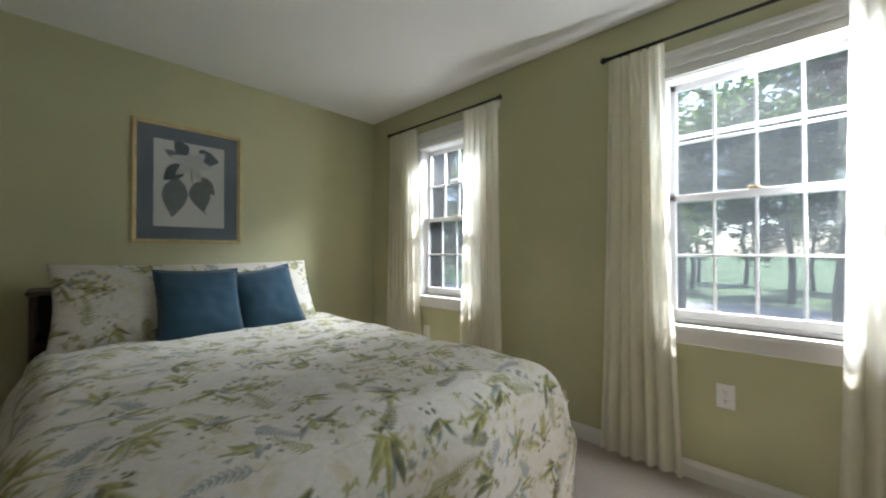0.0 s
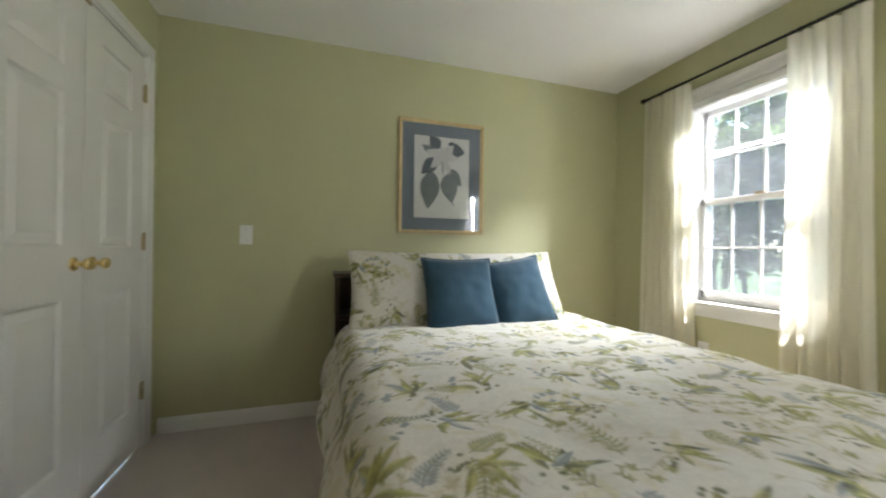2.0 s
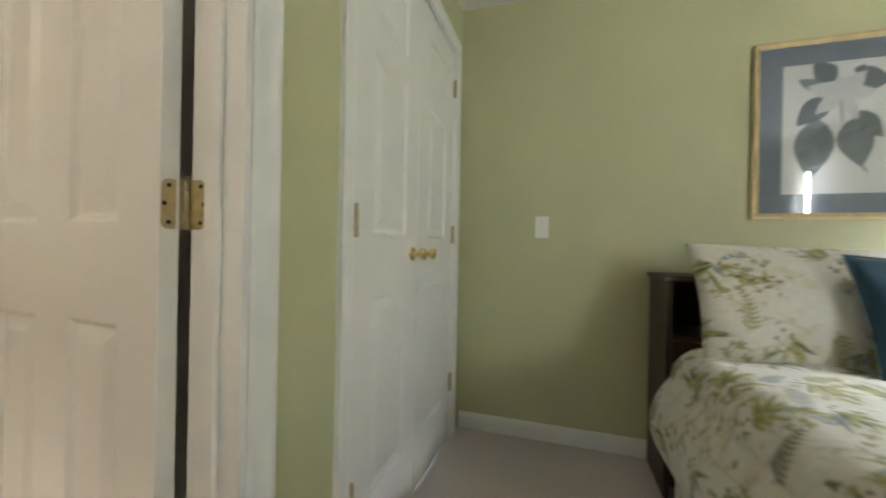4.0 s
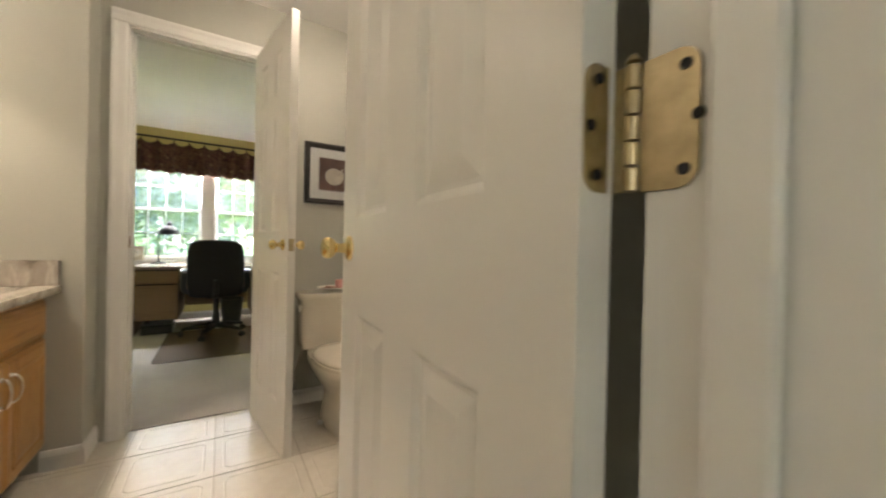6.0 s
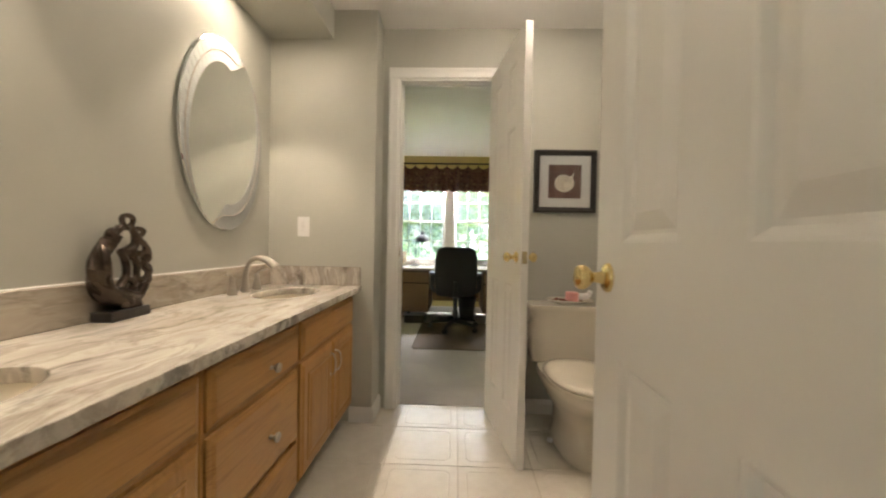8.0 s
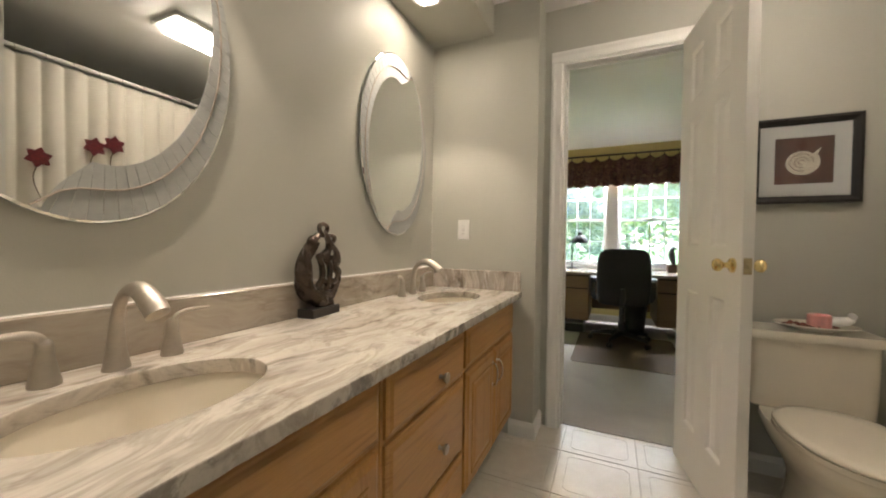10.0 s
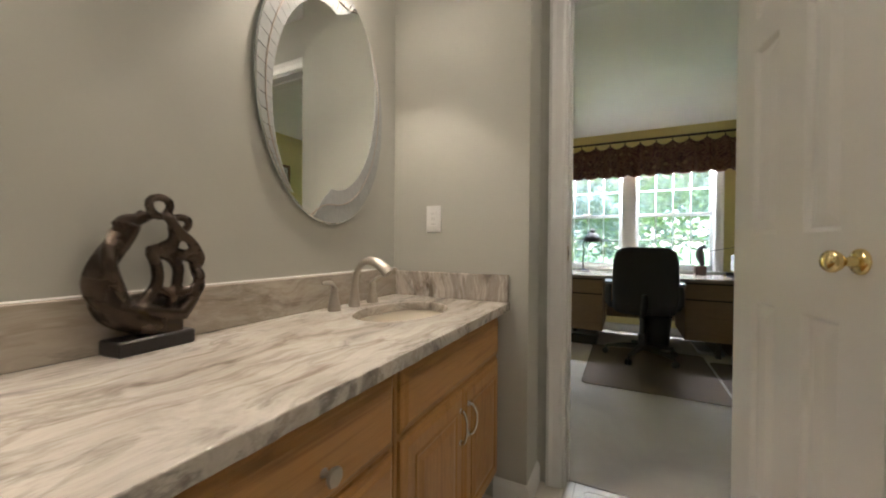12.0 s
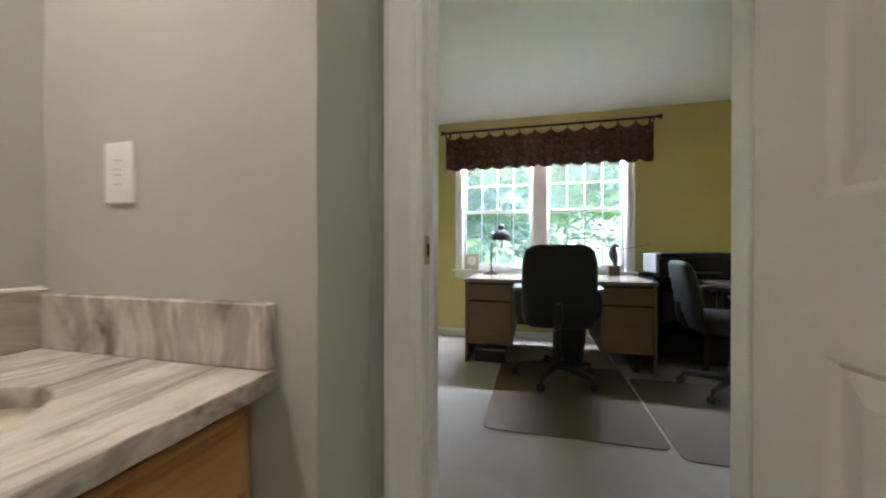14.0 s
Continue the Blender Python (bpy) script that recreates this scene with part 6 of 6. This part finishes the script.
def valance_pt(u, v):
    y = -2.885 + 2.04 * u
    n = 13.0
    ph = u * n * 6.283
    dip = abs(math.sin(ph / 2))
    z = 2.19 - 0.042 * dip * (1 - v) - (0.39 - 0.009 * math.sin(ph + 0.8) - 0.042 * dip * 0.5 + 0.008 * noise.noise((u * 16, 0, 4))) * v
    return Vector((WX + 0.085 + 0.030 * math.sin(ph) * (0.4 + 0.6 * v) + 0.012 * noise.noise((u * 22, v * 3, 0)), y + 0.008 * math.cos(ph), z))


va = tagged(smooth(part("valance", sheet(200, 14, valance_pt, lambda u, v: (u * 2.6, v * 0.42)), VAL.m), 90), "burgundy and brown paisley window valance with scalloped hem", "valance")
CLIP = plain("dark_clip_metal", (0.05, 0.04, 0.03), 0.4, 0.7)
clip_mesh = None
for k in range(14):
    x, y, z = valance_pt(k / 13, 0.0)
    if clip_mesh is None:
        first_clip = part("clip", boxes(((-0.004, -0.006, -0.014), (0.004, 0.006, 0.012)), ((-0.0015, -0.0015, 0.012), (0.0015, 0.0015, 0.024)), bevel=0.001), CLIP, va, "small dark curtain clip")
        clip_mesh = first_clip.data
        o = first_clip
    else:
        o = share("clip", clip_mesh, None, va)
    o.location = (x + 0.002, y, z)
va.modifiers.new("thickness", 'SOLIDIFY').thickness = 0.003
curtain_rod("curtain_rod", "dark bronze curtain rod with ball ends over the office window", WX + 0.085, -2.90, -0.80, 2.225, WX, 0.012, plain("bronze_rod", (0.03, 0.022, 0.018), 0.4, 0.5), 0.0, [-2.885 + 2.04 * k / 13 for k in range(14)])

# dark cabinet with printer, second table
cab = thing("printer_stand", "black wooden printer stand with open shelves", "cabinet", "", (-5.22, -0.62, 0))
for z in (0.04, 0.36, 0.72):
    part("shelf", boxes(((-0.24, -0.36, z), (0.24, 0.36, z + 0.022)), bevel=0.002), BLACKP, cab)
for s in (-1, 1):
    part("side_panel", boxes(((-0.24, s * 0.36, 0), (0.24, s * 0.338, 0.742)), bevel=0.002), BLACKP, cab)
part("back_panel", boxes(((-0.238, -0.337, 0.06), (-0.228, 0.337, 0.72))), BLACKP, cab)
pr = thing("printer", "black and grey office printer with paper tray on the stand", "printer", "", (-5.20, -0.66, 0.7425))
part("housing", boxes(((-0.20, -0.27, 0), (0.20, 0.27, 0.15)), bevel=0.012, seg=2), BLACKP, pr)
part("end_cap", boxes(((-0.19, -0.298, 0.02), (0.19, -0.271, 0.185)), bevel=0.01, seg=2), GREYP, pr, "grey plastic end cap")
part("scanner_lid", boxes(((-0.20, -0.265, 0.152), (0.20, 0.27, 0.195)), bevel=0.012, seg=2), BLACKP, pr)
part("tray", boxes(((0.20, -0.15, 0.03), (0.33, 0.15, 0.042)), bevel=0.004), BLACKP, pr)
for k, (z, h, c) in enumerate(((0.062, 0.20, BLACKP), (0.382, 0.24, BLACKP))):
    tagged(part("storage_box", boxes(((-5.40, -0.90, z + 0.0005), (-5.02, -0.36, z + h)), bevel=0.008), c), "black storage box on the printer stand shelf", "box")
tb = thing("side_table", "dark brown work table beside the office wall", "table", "", (-4.35, -0.345, 0))
part("tabletop", boxes(((-0.60, -0.33, 0.70), (0.60, 0.33, 0.73)), bevel=0.004), DARKWOOD, tb)
for sx in (-1, 1):
    for sy in (-1, 1):
        part("leg", boxes(((sx * 0.56 - 0.02, sy * 0.29 - 0.02, 0.005), (sx * 0.56 + 0.02, sy * 0.29 + 0.02, 0.699))), DARKWOOD, tb)

# clutter under the desk
wb = thing("wastebasket", "black plastic wastebasket under the desk", "wastebasket", "", (-5.02, -1.62, 0.012))
smooth(part("bin", loft([oval(0, 0, z, r, r * 0.8, 28, 3) for r, z in ((0.115, 0.0), (0.12, 0.004), (0.15, 0.29), (0.156, 0.30), (0.146, 0.30), (0.115, 0.01))]), plain("dark_grey_bin", (0.035, 0.037, 0.042), 0.35), wb), 40)
ps = thing("paper_shredder", "black document box under the desk pedestal", "box", "", (-4.92, -2.30, 0.0045))
part("body", boxes(((-0.19, -0.13, 0), (0.19, 0.13, 0.10)), bevel=0.008), BLACKP, ps)
part("lid", boxes(((-0.195, -0.135, 0.10), (0.195, 0.135, 0.115)), bevel=0.005), GREYP, ps)
tagged(part("power_cable", tube([(-5.5, -2.05, 0.012), (-5.3, -1.98, 0.012), (-5.22, -2.1, 0.03), (-5.30, -2.2, 0.012), (-5.5, -2.22, 0.012)], 0.004, 6, 1.0, 2), WHITEP), "white power cable lying under the desk", "cable")
tagged(part("floor_box", boxes(((-5.30, -1.30, 0.005), (-4.85, -1.10, 0.03)), bevel=0.006), GREYP), "flat grey footrest tray under the desk", "footrest")

# picture on the office side wall
SKYP = Nodes("printed_landscape")
gy = SKYP.add("ShaderNodeSeparateXYZ", {0: SKYP.coord("Generated")}).outputs[2]
lc = SKYP.ramp(SKYP.math('ADD', gy, SKYP.math('MULTIPLY', SKYP.noise(SKYP.coord("Generated"), 5, 4).outputs[0], 0.25)), [(0.3, (0.07, 0.075, 0.06)), (0.5, (0.16, 0.17, 0.18)), (0.75, (0.30, 0.36, 0.42)), (1.0, (0.45, 0.48, 0.50))])
SKYP.set(col=lc, rough=0.6)
framed_picture("landscape_picture", "wood-framed landscape print on the yellow office wall", (-3.75, ON, 1.70), 0, 0.46, 0.56, 0.03, 0.022, wood("brown_frame_wood", (0.20, 0.10, 0.05), (0.10, 0.05, 0.025), 'Z'), WHITEMAT, 0.03, SKYP.m)

# ---- outside ----
GZ = -2.9
structure("ground", boxes(((-400, -400, GZ - 0.3), (400, 400, GZ))), plain("lawn_grass", (0.055, 0.10, 0.028), 0.9, 0.0, 0.45, 0.8, 0.6), "mown lawn around the house", "ground")
structure("road", boxes(((30, -200, GZ + 0.004), (36.5, 200, GZ + 0.02))), plain("pale_asphalt", (0.20, 0.20, 0.20), 0.85, 0.0, 0.15, 3.0, 0.3), "sunlit grey road beyond the lawn", "road")
BARK = plain("tree_bark", (0.10, 0.085, 0.07), 0.9, 0.0, 0.35, 12, 0.8)


def foliage(name, c):
    n = Nodes(name)
    r = n.add("ShaderNodeNewGeometry").outputs["Random Per Island"]
    col = n.ramp(r, [(0.0, shade(c, 0.55)), (0.6, c), (1.0, (c[0] * 1.7, c[1] * 1.45, c[2] * 1.1))])
    n.set(col=col, rough=0.6, spec=0.2)
    tl = n.add("ShaderNodeBsdfTranslucent", {"Color": n.mix(0.5, col, (0.16, 0.26, 0.04))})
    m = n.add("ShaderNodeMixShader", {0: 0.35, 1: n.b.outputs[0], 2: tl.outputs[0]})
    n.t.links.new(m.outputs[0], n.t.nodes["Material Output"].inputs[0])
    return n.m


LEAVES = [foliage("broad_leaves", (0.08, 0.13, 0.045)), foliage("deep_leaves", (0.085, 0.135, 0.05))]


def tree(seed, height, spread, leaf, count, low, label):
    """Tapered trunk with limbs and a crown of many small leaf blades in uneven clumps."""
    rg = random.Random(seed)
    t = thing("tree", label, "tree", "trees around the house", (0, 0, 0))
    r0 = height * 0.016
    pts = [(rg.uniform(-0.2, 0.2) * k, rg.uniform(-0.2, 0.2) * k, height * k / 6 - 0.1) for k in range(7)]
    bm = tube(pts, [r0 * (1 - k / 7.5) for k in range(7)], 9)
    tips = []
    for k in range(15):
        z = height * rg.uniform(low, 0.95)
        a = rg.random() * 6.283
        ln = spread * rg.uniform(0.5, 1.0) * (1.15 - z / height * 0.7)
        p0 = Vector(pts[min(6, int(z / height * 6))]) * 1.0
        p0.z = z
        p1 = p0 + Vector((math.cos(a) * ln * 0.55, math.sin(a) * ln * 0.55, ln * 0.18))
        p2 = p0 + Vector((math.cos(a) * ln, math.sin(a) * ln, ln * rg.uniform(0.15, 0.5)))
        merge(bm, tube([p0, p1, p2], (r0 * 0.42, r0 * 0.25, r0 * 0.08), 6))
        tips += [p1, p2, p1.lerp(p2, 0.5)]
    part("trunk", bm, BARK, t)
    vs, fs = [], []
    clumps = []
    for p in tips:
        for _ in range(3):
            clumps.append((p + Vector((rg.gauss(0, 0.5), rg.gauss(0, 0.5), rg.gauss(0, 0.4))) * spread * 0.22, spread * rg.uniform(0.10, 0.24)))
    for k in range(count):
        c, r = clumps[rg.randrange(len(clumps))]
        d = Vector((rg.gauss(0, 1), rg.gauss(0, 1), rg.gauss(0, 0.7)))
        p = c + d * r * 0.6
        a = Vector((rg.gauss(0, 1), rg.gauss(0, 1), rg.gauss(0, 0.5))).normalized()
        b = a.orthogonal().normalized()
        s = leaf * rg.uniform(0.6, 1.3)
        i = len(vs)
        vs += [tuple(p - a * s), tuple(p + b * s * 0.45), tuple(p + a * s), tuple(p - b * s * 0.45)]
        fs.append((i, i + 1, i + 2, i + 3))
    me = bpy.data.meshes.new("crown")
    me.from_pydata(vs, [], fs)
    share("crown", me, LEAVES[seed % 2], t)
    return t


t1 = tree(1, 13.0, 4.6, 0.17, 9000, 0.22, "tall leafy broadleaf tree beyond the lawn")
t2 = tree(2, 16.0, 4.2, 0.18, 9000, 0.30, "tall slender woodland tree with open crown")
t3 = tree(3, 9.5, 4.0, 0.13, 9000, 0.12, "spreading leafy tree close to the office window")
rgp = random.Random(11)
spots = []
for k in range(15):
    spots.append((t1 if k % 2 else t2, 39 + 9 * rgp.random(), -26 + 3.7 * k + rgp.uniform(-1, 1), 0))
for x, y, k in ((21.0, -5.6, 1), (24.0, 4.0, 0), (22.5, 13.0, 1), (26.5, -12.5, 0), (19.0, 20.0, 1), (15.0, -0.4, 0), (17.5, 2.6, 1), (17.0, -4.2, 1), (15.5, 9.0, 0), (18.5, 6.0, 0)):
    spots.append(((t1, t2)[k], x, y, 0))
for k in range(16):
    spots.append((t2 if k % 3 else t1, 50 + 12 * rgp.random(), -34 + 5.0 * k + rgp.uniform(-1, 1), 0))
for k in range(9):
    spots.append((t3 if k % 3 else t1, -13.5 - 3.5 * rgp.random(), -14 + 3.1 * k + rgp.uniform(-0.8, 0.8), 0))
for k in range(7):
    spots.append((t1, -22 - 4 * rgp.random(), -16 + 5 * k, 0))
first = set()
for src, x, y, _ in spots:
    m = pose(x, y, GZ, 0, 0, rgp.random() * 360)
    if src not in first:
        first.add(src)
        src.matrix_basis = m
    else:
        copy_thing(src, m)

# ---- vinyl floor tiles, last ----
TILE = Nodes("cream_vinyl_tile")
tv = TILE.coord()
tn = TILE.noise(tv, 14, 5, 0.6).outputs[0]
tr = TILE.add("ShaderNodeObjectInfo").outputs["Random"]
tc = TILE.ramp(TILE.math('ADD', TILE.math('MULTIPLY', tn, 0.7), TILE.math('MULTIPLY', tr, 0.3)), [(0.3, (0.60, 0.55, 0.47)), (0.7, (0.70, 0.655, 0.575))])
TILE.set(col=tc, rough=0.30, spec=0.28).bump(TILE.noise(tv, 60, 3).outputs[0], 0.06, 0.001)
P = 0.345
g = 0.0025


def tile_mesh(w, d):
    bm = bmesh.new()
    c = 0.028

    def oct_ring(e, z, cut):
        a, b = w / 2 - e, d / 2 - e
        return [(-a + cut, -b, z), (a - cut, -b, z), (a, -b + cut, z), (a, b - cut, z), (a - cut, b, z), (-a + cut, b, z), (-a, b - cut, z), (-a, -b + cut, z)]
    rings = [oct_ring(g, -0.004, 0.0005), oct_ring(g, -0.0006, 0.0005), oct_ring(g + 0.002, 0.0, 0.001), oct_ring(0.036, 0.0, c * 0.7), oct_ring(0.038, -0.0016, c * 0.7), oct_ring(0.041, -0.0016, c * 0.7), oct_ring(0.043, 0.0, c * 0.7)]
    merge(bm, loft(rings))
    bmesh.ops.recalc_face_normals(bm, faces=bm.faces)
    me = bpy.data.meshes.new("tile")
    bm.to_mesh(me)
    bm.free()
    me.materials.append(TILE.m)
    return me


floor_bath = bpy.data.objects["floor_bathroom"]
whole = tile_mesh(P, P)
for i in range(-1, 7):
    for j in range(-1, 9):
        x0, y0 = -2.11 + P * (i - 1), -2.445 + P * (j - 1)
        x1, y1 = x0 + P, y0 + P
        cx0, cx1 = max(x0, OX - 0.06), min(x1, -0.005 if -2.16 < (y0 + y1) / 2 < -1.49 else BX)
        cy0, cy1 = max(y0, VY), min(y1, -0.745)
        if cx1 - cx0 < 0.05 or cy1 - cy0 < 0.05:
            continue
        me = whole if (cx0, cx1, cy0, cy1) == (x0, x1, y0, y1) else tile_mesh(cx1 - cx0, cy1 - cy0)
        o = share("tile", me, None, floor_bath)
        o.location = ((cx0 + cx1) / 2, (cy0 + cy1) / 2, 0.0)
